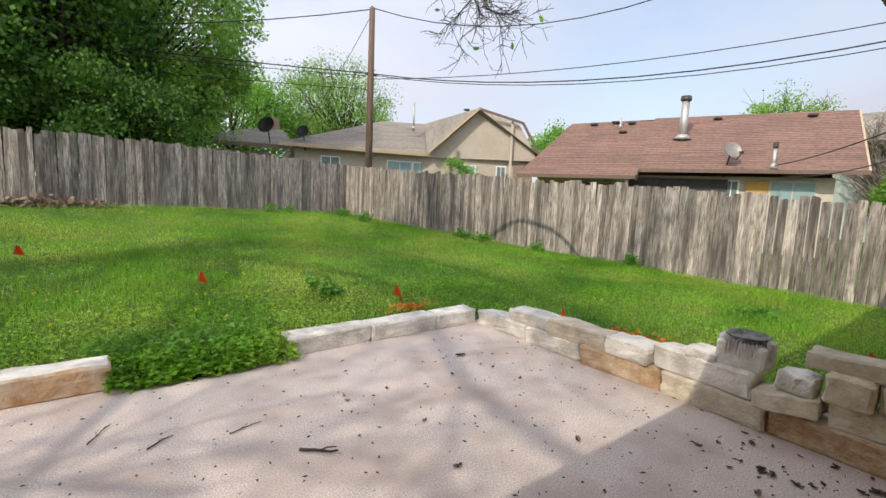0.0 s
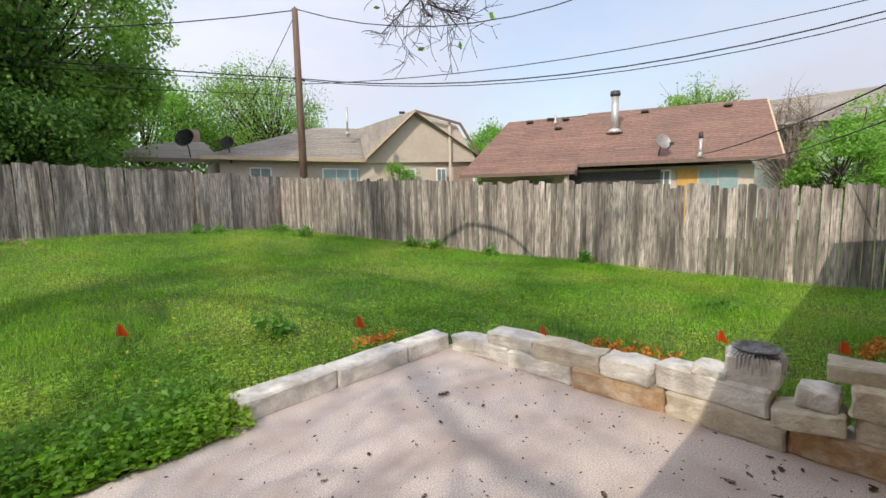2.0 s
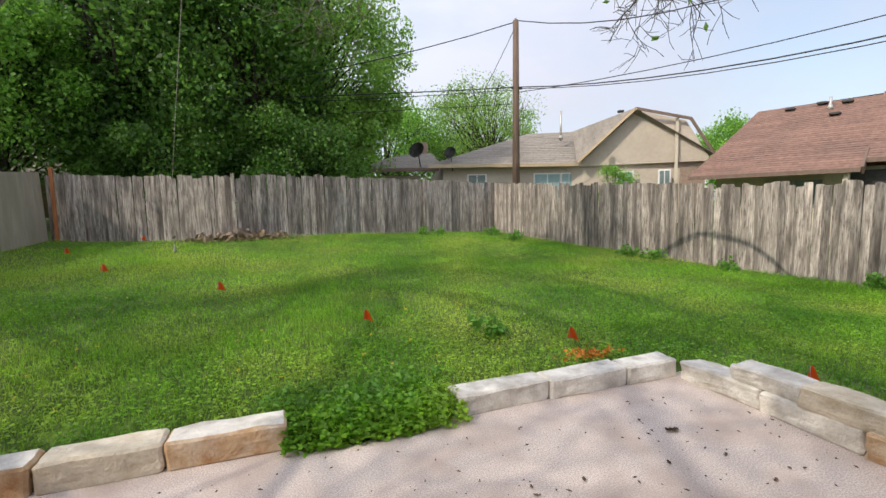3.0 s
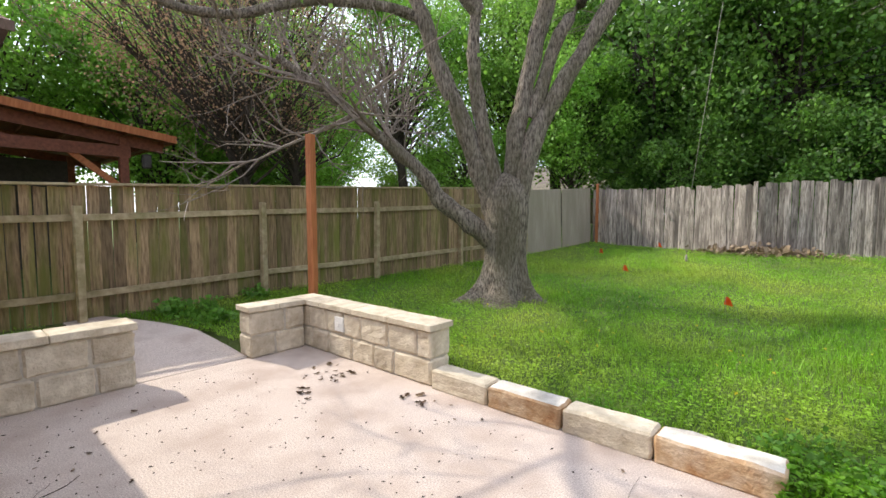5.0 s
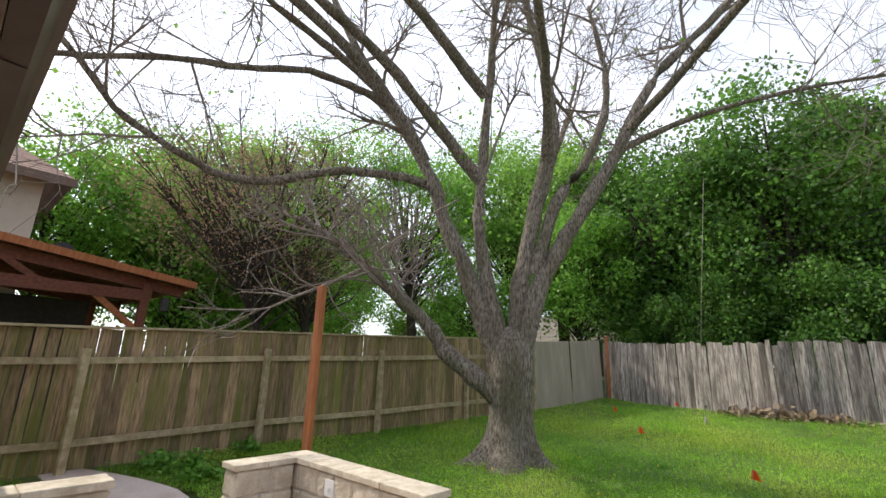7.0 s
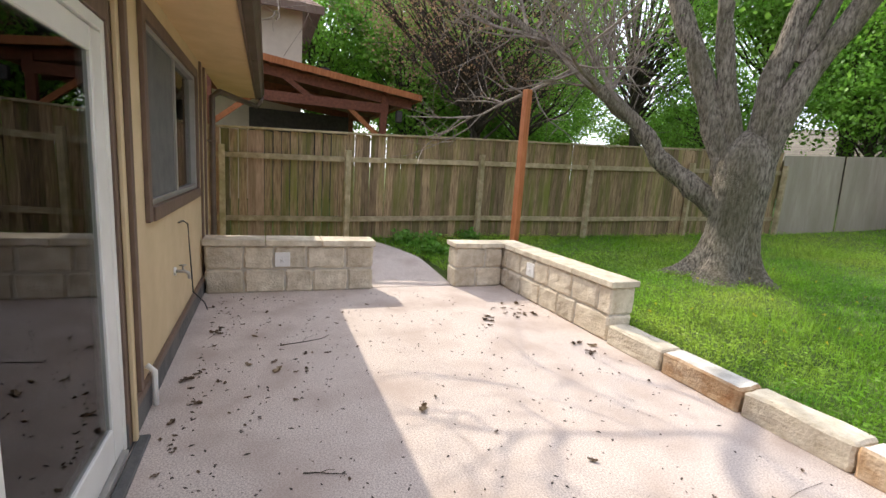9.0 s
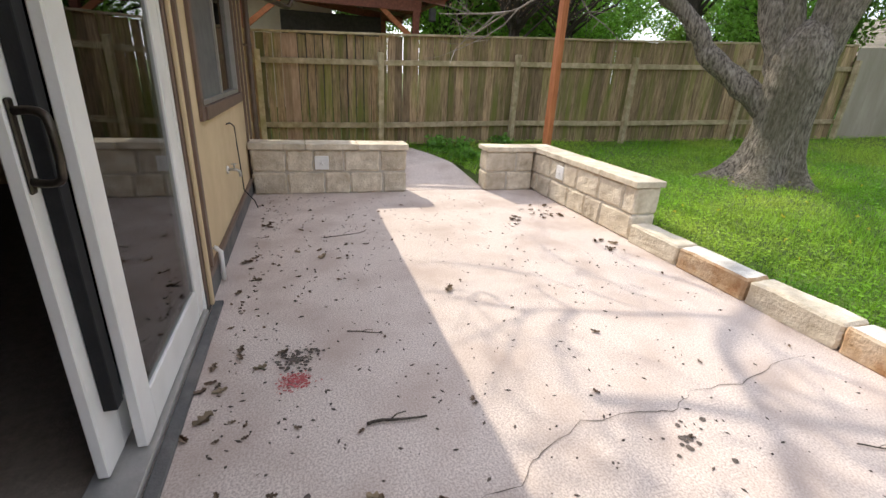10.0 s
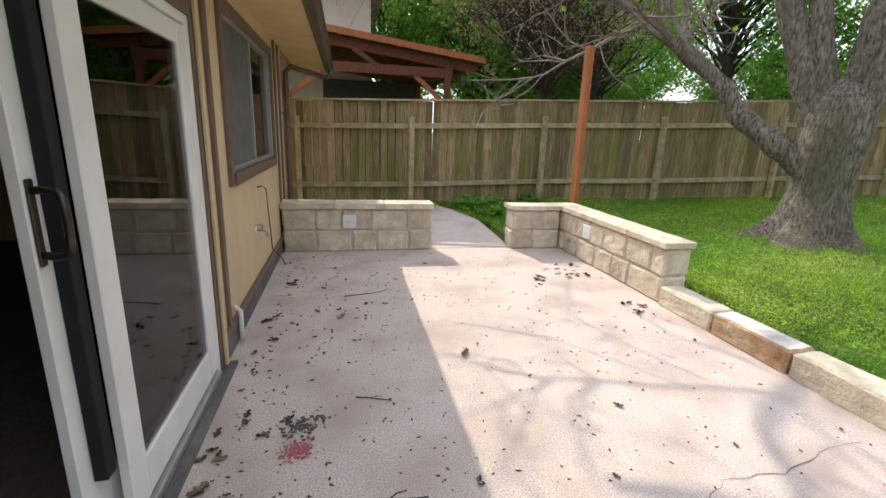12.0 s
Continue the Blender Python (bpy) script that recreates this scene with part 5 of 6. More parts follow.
for pts, r0, r1 in limbs:
    line = smooth_line(pts)
    n = len(line) - 1
    ch = [tube_data([p + Vector((r.gauss(0, 0.012), r.gauss(0, 0.012), 0)) for p in line], [r0 + (r1 - r0) * (k / n) ** 0.8 + 0.06 * r0 * math.sin(k * 1.9) for k in range(n + 1)], 12, False)]
    limb = part("limb", mesh_of("limb", *ch[0], BARK, True), BARK, tree)
    kids = []
    if pts[-1][0] > 4:
        spread(r, kids, tips, line[-9:], 0.022, 0, (0.62, 0.42, 0.28), (12, 6, 4), 0.02)
    else:
        spread(r, kids, tips, line[len(line) // 3:], r0 * 0.5, 0, (1.9, 1.2, 0.6), (11 if r0 > 0.12 else 9, 8, 6), 0.05)
    wood = DARK_BARK if pts[-1][0] > 4 else TWIG
    tagged(part("branchwork", mesh_of("branchwork", *joined(kids), wood, False), wood, limb), kind="stuff")
gen = np.random.default_rng(3)
tp = np.array([tuple(t) for t in tips])
pick = tp[gen.choice(len(tp), 500)] + gen.normal(0, 0.05, (500, 3))
near_trunk = np.array([TX, TY, 0]) + np.column_stack([gen.normal(-0.6, 0.5, 220), gen.normal(-0.3, 0.5, 220), gen.uniform(3.2, 7.0, 220)])
part("young_leaves", quads_mesh("young_leaves", leaf_quads(gen, np.concatenate([pick, near_trunk]), 0.09), LEAF_BRIGHT), LEAF_BRIGHT, tree, "few bright young leaves")


def leafy_tree(label, x, y, height, radius, leaf_mat, n_leaves, leaf, seed, trunk_r=0.2, base=0.25, clumps=70, bark=DARK_BARK, squash=0.8, twiggy=0):
    """A crown of many leaf clumps on forking limbs, with gaps between them."""
    g = np.random.default_rng(seed)
    rr = random.Random(seed)
    z0 = ground_z(x, y) - 0.1
    t = thing("tree", label, "tree", (x, y, z0), rr.uniform(0, 360))
    top = height * 0.72
    spine = branch_line(rr, (0, 0, 0), (rr.uniform(-0.1, 0.1), rr.uniform(-0.1, 0.1), 1), top, 0.06, 0.1, 7)
    part("trunk", mesh_of("trunk", *tube_data(spine, [trunk_r * (1.15 - 0.95 * k / 7) for k in range(8)], 9, True), bark, True), bark, t)
    mid, kids, ends = height * (base + 1) / 2, [], []
    half = height * (1 - base) / 2
    centres = []
    for _ in range(clumps):
        d = g.normal(size=3)
        d /= np.linalg.norm(d)
        f = g.uniform(0.35, 1.0) ** 0.5 * g.uniform(0.78, 1.12)
        c = Vector((d[0] * radius * f, d[1] * radius * f, mid + d[2] * half * f))
        centres.append(c)
        f2 = min(max((c.z * 0.55) / top, 0.12), 0.95) * 7
        i = int(f2)
        s = spine[i].lerp(spine[min(i + 1, 7)], f2 - i)
        m = s.lerp(c, 0.5) + Vector((rr.gauss(0, 0.3), rr.gauss(0, 0.3), rr.gauss(0.1, 0.25)))
        kids.append(tube_data([s, m, c], [trunk_r * 0.28, trunk_r * 0.16, 0.015], 5, False))
        for _ in range(twiggy):
            e = c + Vector((rr.gauss(0, 0.5), rr.gauss(0, 0.5), rr.gauss(0.15, 0.5)))
            kids.append(tube_data([m.lerp(c, rr.uniform(0.3, 1)), c.lerp(e, 0.5) + Vector((rr.gauss(0, 0.1), 0, 0.05)), e], [0.018, 0.012, 0.006], 3, False))
    tagged(part("branchwork", mesh_of("branchwork", *joined(kids), bark, False), bark, t), kind="stuff")
    cs = np.array([tuple(c) for c in centres])
    n_leaves, leaf = int(n_leaves * 2.9), leaf * 0.66
    which = g.integers(0, len(cs), n_leaves)
    size = g.uniform(0.35, 1.0, len(cs))[which][:, None] * radius * 0.30
    off = g.normal(size=(n_leaves, 3))
    off *= np.minimum(1.0, 1.75 / np.linalg.norm(off, axis=1))[:, None] * g.uniform(0.75, 1.0, (n_leaves, 1))
    pos = cs[which] + off * size * np.array([1, 1, squash])
    pos[:, 2] = np.maximum(pos[:, 2], 0.3)
    tagged(part("crown", quads_mesh("crown", leaf_quads(g, pos, leaf), leaf_mat), leaf_mat, t), kind="stuff")
    return t


# dark wall of trees behind the back fence
leafy_tree("dense dark green leafy tree behind the back fence", -9.3, 20.5, 11.8, 3.8, LEAF_MID, 12000, 0.24, 31, 0.28, 0.3, 80)
leafy_tree("dense dark green leafy tree behind the back fence", -4.8, 20.0, 10.6, 4.2, LEAF_DARK, 16000, 0.26, 32, 0.3, 0.10, 95)
leafy_tree("dense dark green leafy tree behind the back fence", -1.0, 19.8, 11.2, 3.9, LEAF_DARK, 16000, 0.25, 33, 0.3, 0.10, 95)
leafy_tree("tall green leafy tree at the fence corner", 2.3, 20.8, 10.8, 3.2, LEAF_MID, 14000, 0.22, 34, 0.25, 0.10, 85)
leafy_tree("bright green leafy tree behind the fence corner", -7.2, 17.6, 7.5, 2.6, LEAF_BRIGHT, 8000, 0.18, 35, 0.14, 0.22, 60)
leafy_tree("dark leafy shrub along the back fence", -3.2, 17.4, 4.2, 2.0, LEAF_DARK, 6000, 0.17, 36, 0.1, 0.08, 45)
leafy_tree("dark leafy shrub along the back fence", 0.6, 17.6, 4.4, 2.2, LEAF_DARK, 6500, 0.17, 37, 0.1, 0.08, 45)
leafy_tree("light green leafy shrub beyond the fence corner", -12.5, 17.5, 5.2, 2.6, LEAF_BRIGHT, 5000, 0.2, 38, 0.15, 0.1, 55)
leafy_tree("green leafy tree far behind the back fence", -11.5, 36.0, 10.5, 5.0, LEAF_MID, 8000, 0.36, 61, 0.3, 0.05, 100)
leafy_tree("dark green leafy tree further behind the back fence", -4.0, 27.5, 11.5, 5.5, LEAF_DARK, 12000, 0.36, 62, 0.3, 0.05, 100)
leafy_tree("dark green leafy tree further behind the back fence", 1.0, 26.5, 11.0, 3.6, LEAF_DARK, 9000, 0.34, 63, 0.3, 0.05, 80)
# western trees
leafy_tree("green leafy tree beyond the fence corner", -13.0, 21.0, 14.0, 4.2, LEAF_MID, 11000, 0.22, 71, 0.24, 0.35, 75)
leafy_tree("low green thicket beyond the side fence", -20.5, 10.0, 4.6, 2.6, LEAF_MID, 6000, 0.2, 72, 0.1, 0.1, 50)
leafy_tree("low green thicket beyond the side fence", -23.0, 15.0, 4.6, 3.0, LEAF_BRIGHT, 5500, 0.2, 73, 0.1, 0.1, 50)
leafy_tree("low green thicket beyond the side fence", -18.0, 20.0, 4.4, 2.8, LEAF_MID, 5000, 0.2, 74, 0.1, 0.1, 50)
leafy_tree("bright green leafy tree beyond the side fence", -21.0, 6.5, 10.5, 4.2, LEAF_BRIGHT, 12000, 0.22, 41, 0.22, 0.22, 75)
leafy_tree("green leafy tree beyond the side fence", -19.5, 12.5, 14.0, 4.6, LEAF_BRIGHT, 9000, 0.22, 42, 0.25, 0.2, 80)
leafy_tree("dark trunked green tree beyond the side fence", -15.5, 16.5, 11.8, 4.0, LEAF_BRIGHT, 8000, 0.2, 43, 0.25, 0.36, 65)
leafy_tree("dark trunked green tree beyond the side fence", -13.8, 9.6, 7.4, 3.2, LEAF_BRIGHT, 4500, 0.16, 44, 0.2, 0.40, 50)
leafy_tree("reddish budding tree with many fine twigs", -12.6, 6.9, 8.6, 3.6, BUDS, 6500, 0.10, 45, 0.2, 0.34, 90, DARK_BARK, 0.8, 5)
leafy_tree("bright green leafy tree behind the neighbouring roof", -20.5, 3.0, 10.2, 3.4, LEAF_BRIGHT, 8000, 0.22, 48, 0.22, 0.25, 65)
leafy_tree("green leafy tree behind the patio roof", -17.2, 6.4, 7.5, 2.8, LEAF_BRIGHT, 6000, 0.2, 49, 0.2, 0.2, 60)
leafy_tree("green leafy tree far beyond the side fence", -27.0, 18.5, 11.0, 5.0, LEAF_MID, 10000, 0.26, 46, 0.3, 0.1, 75)
leafy_tree("green leafy tree beyond the side fence", -25.5, 10.5, 14.0, 4.8, LEAF_BRIGHT, 9000, 0.26, 47, 0.3, 0.1, 75)
# beyond the houses
leafy_tree("spreading half-bare green tree behind the grey roof", 13.4, 30.5, 9.6, 4.2, LEAF_MID, 13000, 0.17, 51, 0.3, 0.25, 120, DARK_BARK, 0.7, 5)
leafy_tree("green tree behind the grey roof", 8.0, 33.0, 8.5, 4.0, LEAF_BRIGHT, 7000, 0.26, 52, 0.3, 0.1, 70)
leafy_tree("thin half-bare tree behind the brown roof", 33.0, 9.9, 8.1, 2.6, LEAF_MID, 4200, 0.2, 53, 0.22, 0.4, 90, DARK_BARK, 0.7, 4)
leafy_tree("light green young tree beyond the fence", 19.3, 1.75, 4.4, 1.25, LEAF_BRIGHT, 6000, 0.13, 54, 0.09, 0.12, 60)
leafy_tree("light green tree beside the house end", 24.0, 0.3, 5.2, 1.7, LEAF_MID, 5500, 0.17, 55, 0.12, 0.3, 60)
leafy_tree("small light green bush beyond the fence", 11.3, 13.6, 2.6, 0.75, LEAF_BRIGHT, 1600, 0.09, 56, 0.04, 0.3, 30)
leafy_tree("green tree between the two roofs", 27.5, 22.0, 6.5, 2.4, LEAF_BRIGHT, 5000, 0.22, 57, 0.2, 0.2, 50)
leafy_tree("bare winter tree beyond the brown roof", 30.0, 4.6, 6.6, 2.0, BUDS, 1500, 0.08, 58, 0.18, 0.3, 90, TWIG, 0.8, 5)

# ---- lawn ----
def in_yard(x, y):
    xe = 10.25 + (y - 3.2) * (-2.5 / 12.7) if y > 3.2 else 10.25 + (3.2 - y) * 0.33
    xw = np.interp(y, [-1.5, 2, 4.5, 6.7, 9.1, 11.5, 15.5], [-7.5, -7.1, -6.95, -6.6, -6.3, -5.9, -5.5])
    yn = np.interp(x, [-5.6, -0.9, 7.8], [15.4, 14.65, 15.8])
    return xw + 0.05 < x < xe - 0.03 and y < yn - 0.03 and not (on_patio(x, y, 0.0) and not (0.42 < x < 1.58 and y > 3.74)) and not on_walkway(x, y) and not (-5.3 < x < 7.4 and y < 0.12) and y > -1.3 \
        and not (-4.9 < x < -2.3 and 3.0 < y < 4.1) and not (-2.45 < x < 3.8 and 3.76 < y < 4.0 and not 0.4 < x < 1.58) and not (x > 3.7 and x < 4.04 and y < 3.9)


g = np.random.default_rng(11)
px, py = [], []
while len(px) < 210000:
    cx, cy = g.uniform(-7.6, 11.6, 60000), g.uniform(-1.3, 15.8, 60000)
    keep = g.random(60000) < np.clip(1.15 - (cy - 3.5) / 14, 0.3, 1)
    for x, y in zip(cx[keep], cy[keep]):
        if in_yard(x, y):
            px.append(x), py.append(y)
n = len(px)
px, py = np.array(px), np.array(py)
pz = np.array([ground_z(x, y) for x, y in zip(px, py)]) - 0.005
patch = np.array([noise.noise(Vector((x * 0.6, y * 0.6, 4.0))) for x, y in zip(px, py)])
hgt = (0.03 + 0.03 * g.random(n) + 0.07 * np.clip(patch + 0.1, 0, 1)) * g.uniform(0.7, 1.5, n)
ang = g.uniform(0, 2 * np.pi, n)
lean = g.uniform(0.1, 1.1, n) * hgt
wid = g.uniform(0.003, 0.0065, n)
base = np.column_stack([px, py, pz])
sd = np.column_stack([np.cos(ang), np.sin(ang), np.zeros(n)]) * wid[:, None]
tip = base + np.column_stack([-np.sin(ang) * lean, np.cos(ang) * lean, hgt])
blades = np.stack([base - sd, base + sd, tip + sd * 0.15, tip - sd * 0.15], axis=1)
grass = tagged(new("grass", quads_mesh("grass", blades, BLADE)), "overgrown bright green lawn grass", "grass", kind="stuff")

# broad-leaved weeds: thick by the kerbs, thinner over the lawn
wx, wy = [], []
while len(wx) < 115000:
    x, y = g.uniform(-7.4, 10.6), g.uniform(-0.8, 15.5)
    if in_yard(x, y):
        near = max(0.0, 1 - abs(y - 4.4) / 1.6)
        clump = noise.noise(Vector((x * 0.9, y * 0.9, 9.0)))
        if g.random() < 0.16 + 0.5 * near + 0.6 * max(0, clump):
            wx.append(x), wy.append(y)
wz = np.array([ground_z(x, y) for x, y in zip(wx, wy)]) + g.uniform(0.02, 0.085, len(wx))
lq = leaf_quads(g, np.column_stack([wx, wy, wz]), 0.038, -0.2)
lq[:, :, 2] = wz[:, None] + (lq[:, :, 2] - wz[:, None]) * 0.35
tagged(new("clover", quads_mesh("clover", lq, BLADE)), "low broad-leaved clover and weeds in the lawn", "weeds", kind="stuff")


# lush growth spilling over the slab's ragged edge between the kerbs
ex, ey = np.clip(g.normal(1.0, 0.36, 3400), 0.36, 1.62), 3.64 + np.abs(g.normal(0, 0.24, 3400))
ez = np.array([ground_z(x, y) * min(max((y - 3.64) / 0.22, 0.0), 1.0) for x, y in zip(ex, ey)]) + 0.012 + g.uniform(0, 0.05, 3400)
eq = leaf_quads(g, np.column_stack([ex, ey, ez]), 0.055, -0.1)
eq[:, :, 2] = ez[:, None] + (eq[:, :, 2] - ez[:, None]) * 0.5
tagged(new("clover", quads_mesh("clover", eq, BLADE)), "lush broad-leaved weeds spilling over the patio edge", "weeds", kind="stuff")


def weed(x, y, h, w, seed):
    gg = np.random.default_rng(seed)
    rr = random.Random(seed)
    t = thing("weed", "dark green leafy weed clump in the lawn", "weed", (x, y, ground_z(x, y)), group="weed clumps")
    stems, pos = [], []
    for _ in range(7):
        line = branch_line(rr, (rr.gauss(0, w * 0.2), rr.gauss(0, w * 0.2), 0), (rr.gauss(0, 0.4), rr.gauss(0, 0.4), 1), h * rr.uniform(0.6, 1), 0.12, 0.05, 4)
        stems.append(tube_data(line, [0.005, 0.004, 0.004, 0.003, 0.002], 4, False))
        for _ in range(22):
            k = rr.uniform(0.6, 3.99)
            p = line[int(k)].lerp(line[int(k) + 1], k % 1)
            pos.append((p.x + rr.gauss(0, w * 0.12), p.y + rr.gauss(0, w * 0.12), max(p.z, 0.02)))
    tagged(part("stems", mesh_of("stems", *joined(stems), WEED), WEED, t), kind="stuff")
    tagged(part("leaves", quads_mesh("leaves", leaf_quads(gg, np.array(pos), 0.085 if h > 0.19 else 0.05), WEED), WEED, t), kind="stuff")


for k, (x, y, h, w) in enumerate(((2.48, 5.0, 0.28, 0.3), (9.55, 5.3, 0.35, 0.4), (8.6, 8.9, 0.32, 0.5), (8.4, 9.6, 0.3, 0.45), (7.0, 14.6, 0.35, 0.45), (6.9, 12.9, 0.4, 0.4), (7.35, 13.4, 0.35, 0.3), (4.6, 14.9, 0.35, 0.5), (5.1, 14.7, 0.3, 0.35), (9.0, 7.5, 0.3, 0.5),
                                      (0.7, 4.0, 0.15, 0.6), (1.0, 4.1, 0.16, 0.6), (0.5, 4.25, 0.15, 0.6), (1.35, 4.15, 0.15, 0.5), (0.85, 3.9, 0.12, 0.5), (-5.1, 3.6, 0.25, 0.5), (-5.6, 3.7, 0.25, 0.5), (-6.3, 3.3, 0.3, 0.5), (-6.6, 2.9, 0.3, 0.5), (-5.9, 3.25, 0.22, 0.4), (-5.3, 4.1, 0.2, 0.4), (-6.6, 4.2, 0.25, 0.4), (7.6, 2.2, 0.2, 0.4))):
    weed(x, y, h, w, 100 + k)
fl = [(g.uniform(-4, 3), g.uniform(4.3, 8)) for _ in range(70)]
fp = np.array([(x, y, ground_z(x, y) + 0.12) for x, y in fl if in_yard(x, y)])
tagged(new("wild_flowers", quads_mesh("wild_flowers", leaf_quads(g, np.repeat(fp, 4, axis=0), 0.022), YELLOW)), "tiny yellow wild flowers scattered in the grass", "flowers", kind="stuff")
# dry brush heap at the back fence
gg = np.random.default_rng(77)
bp = np.column_stack([gg.normal(-0.75, 0.6, 900), gg.normal(14.4, 0.13, 900), np.zeros(900)])
bp[:, 2] = [ground_z(a, b) + abs(z) for a, b, z in zip(bp[:, 0], bp[:, 1], gg.normal(0, 0.07, 900))]
tagged(new("brush_heap", quads_mesh("brush_heap", leaf_quads(gg, bp, 0.16), TAN_LEAF)), "heap of dry brown brush against the fence", "brush", kind="stuff")

# ---- marker flags ----
def marker_flag(x, y, turn, h=0.24):
    f = thing("marker_flag", "small orange plastic utility marker flag on wire", "flag", (x, y, ground_z(x, y)), turn, group="marker flags")
    part("wire", tube("wire", [(0, 0, -0.05), (0.004, 0, h * 0.5), (0, 0, h)], 0.0022, WIRE, 5), WIRE, f)
    bm = bmesh.new()
    top, low_ = [], []
    for k in range(6):
        s = k / 5
        yy = 0.018 * math.sin(s * 5)
        top.append(bm.verts.new((0.045 * s, yy, h - 0.012 * s)))
        low_.append(bm.verts.new((0.115 * s - 0.02, yy + 0.012 * s, h - 0.115 - 0.02 * s)))
    for k in range(5):
        bm.faces.new((low_[k], low_[k + 1], top[k + 1], top[k]))
    bmesh.ops.solidify(bm, geom=bm.faces[:], thickness=0.001)
    part("flag", bm, FLAG, f)


for x, y, tn in ((3.08, 4.47, -40), (4.36, 3.04, -90), (5.65, 1.74, -80), (6.2, 0.82, -70), (1.22, 5.72, -20), (-0.56, 7.93, 10), (-2.7, 10.12, 30), (-4.16, 12.58, 20), (-3.2, 14.5, 0)):
    marker_flag(x, y, tn)


def spray(points, label):
    q = []
    gs = np.random.default_rng(len(points) + 5)
    for x, y in points:
        for _ in range(110):
            a, b = x + gs.normal(0, 0.12), y + gs.normal(0, 0.04)
            q.append((a, b, ground_z(a, b) + gs.uniform(0.03, 0.09)))
    tagged(new("paint_mark", quads_mesh("paint_mark", leaf_quads(gs, np.array(q), 0.035), SPRAY)), label, "paint mark", kind="stuff")


spray([(4.75, 2.62), (4.78, 2.45), (4.77, 2.3), (4.82, 2.15), (4.85, 1.95)], "orange spray paint line on the grass")
spray([(3.05, 4.22), (3.2, 4.18)], "orange spray paint patch on the grass")
spray([(6.9, 0.6), (7.2, 0.55), (6.6, 0.65)], "orange spray paint line on the grass by the house")

# rope hanging from the tree
rope = thing("rope", "thin pale rope hanging from a limb", "rope", (-1.98, 12.2, -0.08))
part("line", tube("line", [(0, 0, 0.85), (0.03, 0.02, 2.2), (0.2, 0.05, 3.8), (0.6, -0.5, 6.2)], 0.0055, ROPE, 5), ROPE, rope)
part("knot", tube("knot", [(0, 0, 0.72), (0.0, 0, 0.78), (0, 0, 0.84), (0, 0, 0.9)], [0.012, 0.03, 0.028, 0.01], ROPE, 8), ROPE, rope)

# ---- litter on the patio ----
def curled_leaf(size, seed):
    rr = random.Random(seed)
    bm = bmesh.new()
    rows = []
    lobes = [0.15, 0.6, 0.35, 1.0, 0.5, 0.7, 0.1]
    for k, w in enumerate(lobes):
        s = k / 6 - 0.5
        row = []
        for side in (-1, 0, 1):
            row.append(bm.verts.new((s * size, side * w * size * 0.38 * rr.uniform(0.8, 1.1), 0.006 + size * (0.14 * abs(side) * rr.uniform(0.3, 1) + 0.3 * s * s))))
        rows.append(row)
    for a, b in zip(rows, rows[1:]):
        for i in (0, 1):
            bm.faces.new((a[i], a[i + 1], b[i + 1], b[i]))
    bmesh.ops.solidify(bm, geom=bm.faces[:], thickness=0.0015)
    return bm


dark_leaf = [take(curled_leaf(s, k), "leaf", DEAD_LEAF) for k, s in enumerate((0.028, 0.042, 0.058, 0.035))]
tan_leaf = [take(curled_leaf(s, k + 9), "leaf", TAN_LEAF) for k, s in enumerate((0.07, 0.10))]
rl = random.Random(5)
spots = []
for _ in range(95):
    spots.append((rl.uniform(-4.3, 1.3), abs(rl.gauss(0, 0.75)) + 0.12))
for _ in range(22):
    spots.append((rl.gauss(-3.4, 0.22), rl.gauss(3.35, 0.16)))
for _ in range(16):
    spots.append((rl.uniform(-3.9, 2.2), rl.uniform(1.5, 3.6)))
for _ in range(26):
    spots.append((3.72 - abs(rl.gauss(0, 0.45)), abs(rl.gauss(0, 0.55)) + 0.1))
for _ in range(20):
    spots.append((rl.uniform(1.6, 3.3), rl.uniform(0.3, 3.3)))
big_leaf = [take(curled_leaf(s, k + 30), "leaf", DEAD_LEAF) for k, s in enumerate((0.058, 0.078, 0.068))]
for x, y in [(3.72 - abs(rl.gauss(0, 0.3)) - 0.1, abs(rl.gauss(0.3, 0.4)) + 0.12) for _ in range(11)] + [(rl.gauss(-3.1, 0.16), rl.gauss(2.9, 0.06)) for _ in range(6)] + [(rl.gauss(-2.35, 0.14), rl.gauss(3.42, 0.06)) for _ in range(5)] + [(rl.uniform(-3.9, 0.4), rl.uniform(0.1, 0.3)) for _ in range(14)]:
    lf = tagged(new("dead_leaf", rl.choice(big_leaf)), "large curled dead oak leaf on the concrete", "leaf", "leaves on the patio")
    lf.matrix_basis = pose(x, y, 0.0, 0, 0, rl.uniform(0, 360))
for x, y in spots:
    if -4.4 < x < 3.72 and 0.08 < y < 3.65:
        lf = tagged(new("dead_leaf", rl.choice(dark_leaf if rl.random() < 0.85 else tan_leaf)), "small curled dead brown leaf on the concrete", "leaf", "leaves on the patio")
        lf.matrix_basis = pose(x, y, 0.0, 0, 0, rl.uniform(0, 360))


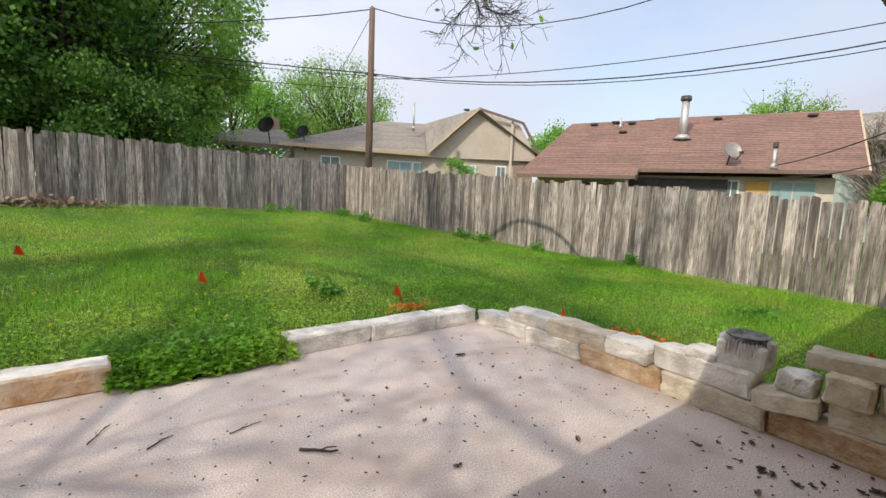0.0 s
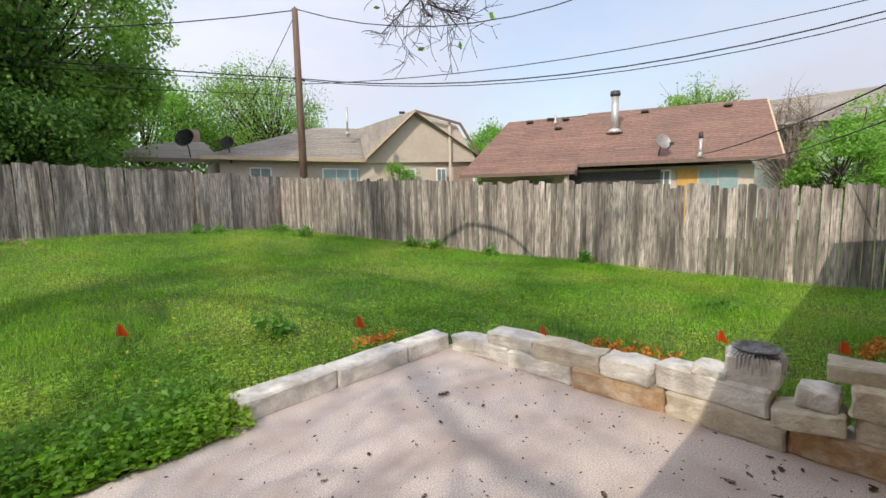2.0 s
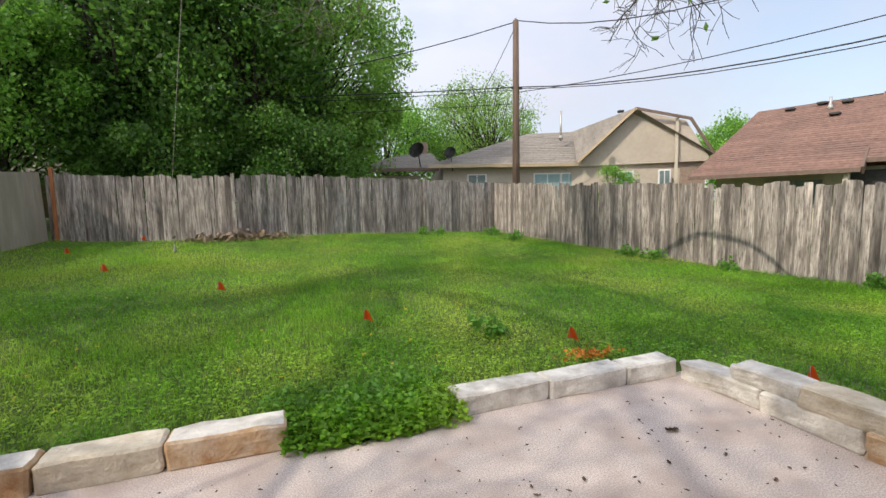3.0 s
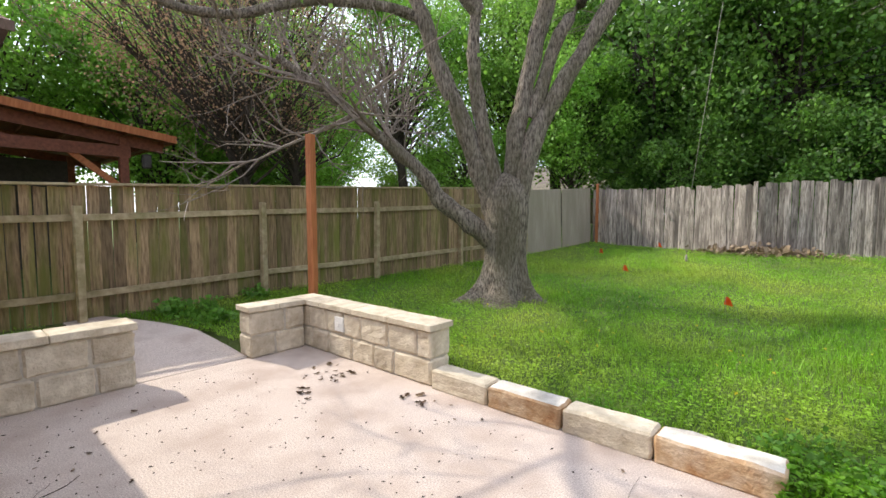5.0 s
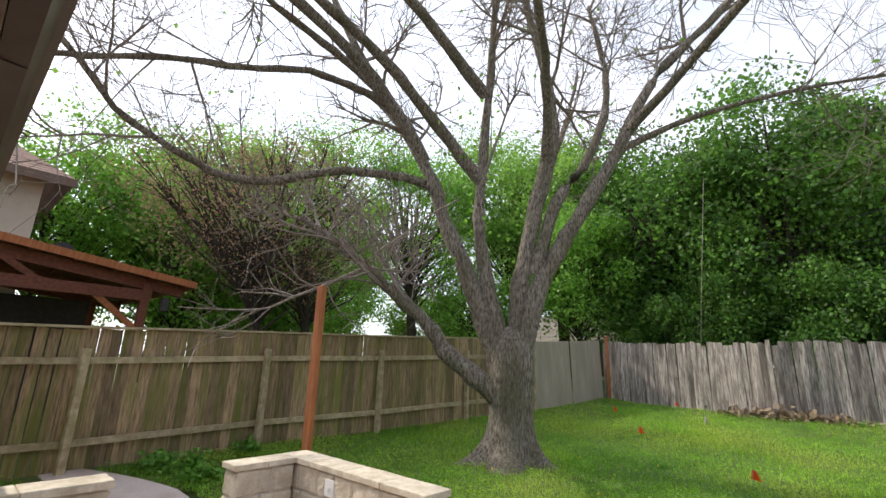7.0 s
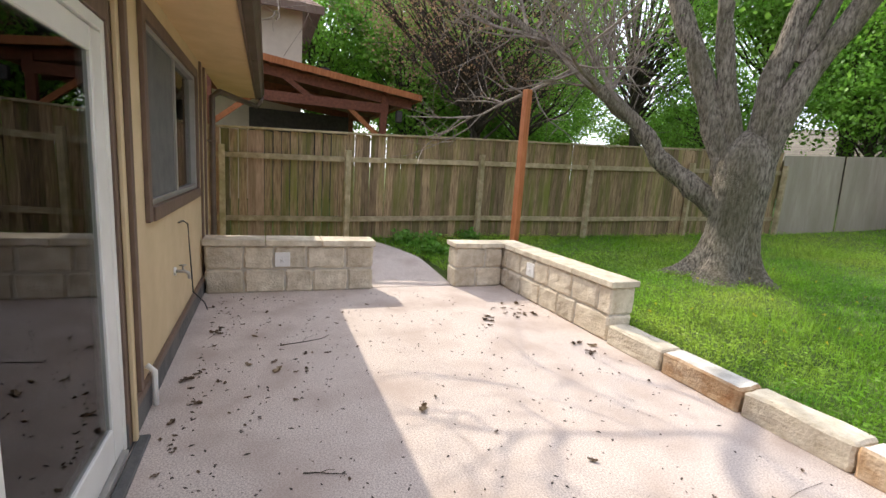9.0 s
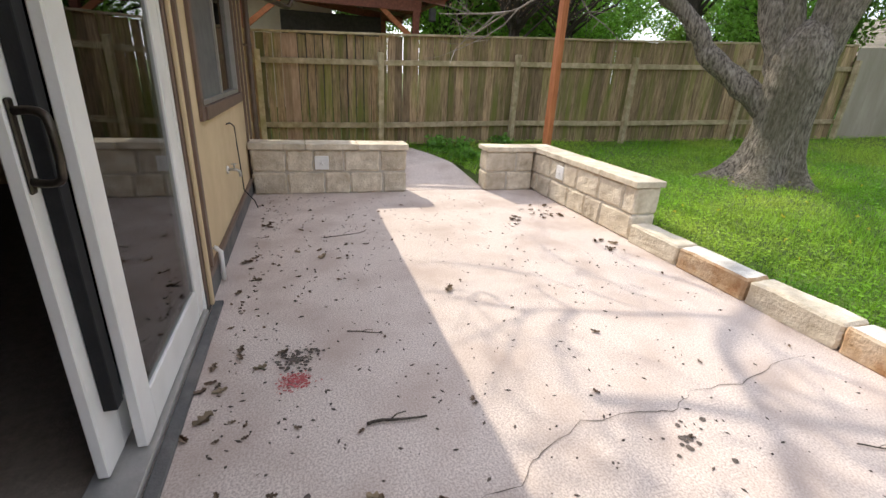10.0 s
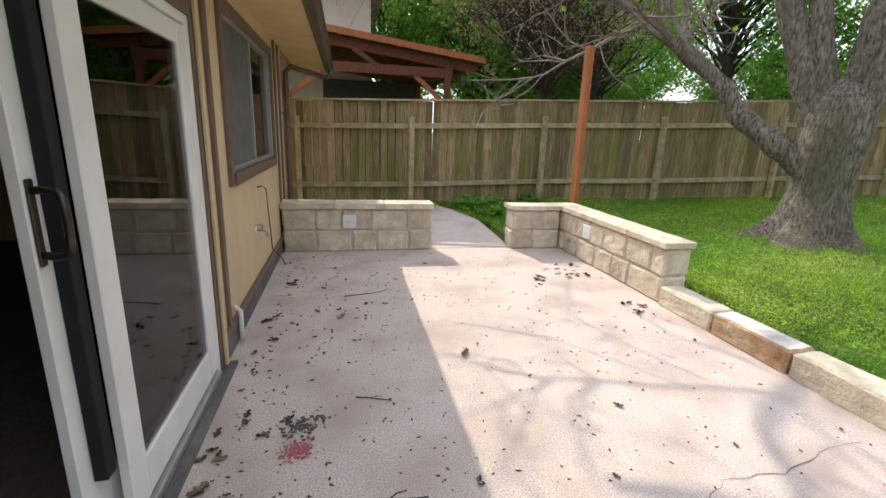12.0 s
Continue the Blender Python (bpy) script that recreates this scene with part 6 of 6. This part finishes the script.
def stick(x, y, turn, length, rad, seed):
    rr = random.Random(seed)
    line = branch_line(rr, (-length / 2, 0, rad + 0.004), (1, 0, 0), length, 0.16, 0.0, 8)
    for p in line:
        p.z = rad + 0.006
    ch = [tube_data(line, [rad * (1 - 0.5 * k / 8) for k in range(9)], 6)]
    tw = [line[3], line[3] + Vector((length * 0.14, length * 0.1, 0.002)), line[3] + Vector((length * 0.3, length * 0.13, 0.0))]
    ch.append(tube_data(tw, [rad * 0.5, rad * 0.4, rad * 0.3], 5))
    s = tagged(new("stick", mesh_of("stick", *joined(ch), DARK_BARK, True)), "dry dark fallen stick on the concrete", "stick", "fallen sticks")
    s.matrix_basis = pose(x, y, 0, 0, 0, turn)


stick(-0.39, 1.0, 92, 0.28, 0.008, 1)
stick(1.31, 2.24, -35, 0.30, 0.010, 2)
stick(0.58, 2.82, 30, 0.17, 0.005, 3)
stick(-1.15, 0.95, 70, 0.22, 0.004, 4)
stick(-3.0, 1.0, 120, 0.5, 0.004, 5)
stick(1.0, 2.75, 20, 0.2, 0.004, 6)
stick(0.3, 3.1, 60, 0.22, 0.004, 7)


def patch(name, label, x, y, r, material, seed, z, count=1):
    rr = random.Random(seed)
    v, f = [], []
    for c in range(count):
        cx, cy, cr = (0, 0, r) if count == 1 else (rr.gauss(0, r * 0.5), rr.gauss(0, r * 0.5), r * rr.uniform(0.03, 0.11))
        o = len(v)
        k = 16 if count == 1 else 7
        for i in range(k):
            w = 2 * math.pi * i / k
            q = cr * (1 + 0.45 * noise.noise(Vector((math.cos(w) * 1.3 + seed, math.sin(w) * 1.3, c))))
            v.append((cx + q * math.cos(w), cy + q * math.sin(w), z + c * 0.00002))
        f.append(tuple(range(o, o + k)))
    p = tagged(new(name, mesh_of(name, v, f, material)), label, "stain", kind="stuff")
    p.matrix_basis = pose(x, y, 0)


patch("stain", "faded red paint stain on the concrete", -0.775, 0.555, 0.075, STAIN_RED, 3, 0.003, 190)
patch("stain", "dark crumbled dirt stain on the concrete", -0.985, 0.56, 0.11, STAIN_DARK, 4, 0.005, 150)
patch("stain", "faint reddish dirt stain on the concrete", 0.06, 2.28, 0.16, STAIN_DARK, 6, 0.003, 18)
patch("stain", "faint dirt crumbs on the concrete", 0.15, 0.45, 0.25, STAIN_DARK, 8, 0.003, 30)


def crumbs(count, seed):
    """Seeds, bark bits and grit lying over the patio, thicker towards the house wall."""
    rr = random.Random(seed)
    v, f = [], []
    while len(f) < count * 4:
        x, y = rr.uniform(-4.4, 3.85), 0.2 + 3.4 * rr.random() ** 1.7
        if -4.9 < x < -2.3 and y > 2.9:
            continue
        r, a, o = rr.uniform(0.003, 0.010), rr.uniform(0, 6.3), len(v)
        long = rr.uniform(0.7, 2.4)
        for k in range(4):
            w = a + k * math.pi / 2
            q = r * (long if k % 2 else 0.8)
            v.append((x + q * math.cos(w), y + q * math.sin(w), 0.0015))
        v.append((x, y, 0.0015 + r * 0.8))
        f += [(o + k, o + (k + 1) % 4, o + 4) for k in range(4)]
    tagged(new("grit", mesh_of("grit", v, f, STAIN_DARK)), "dark seeds and bark bits strewn over the concrete", "debris", kind="stuff")


crumbs(1500, 77)
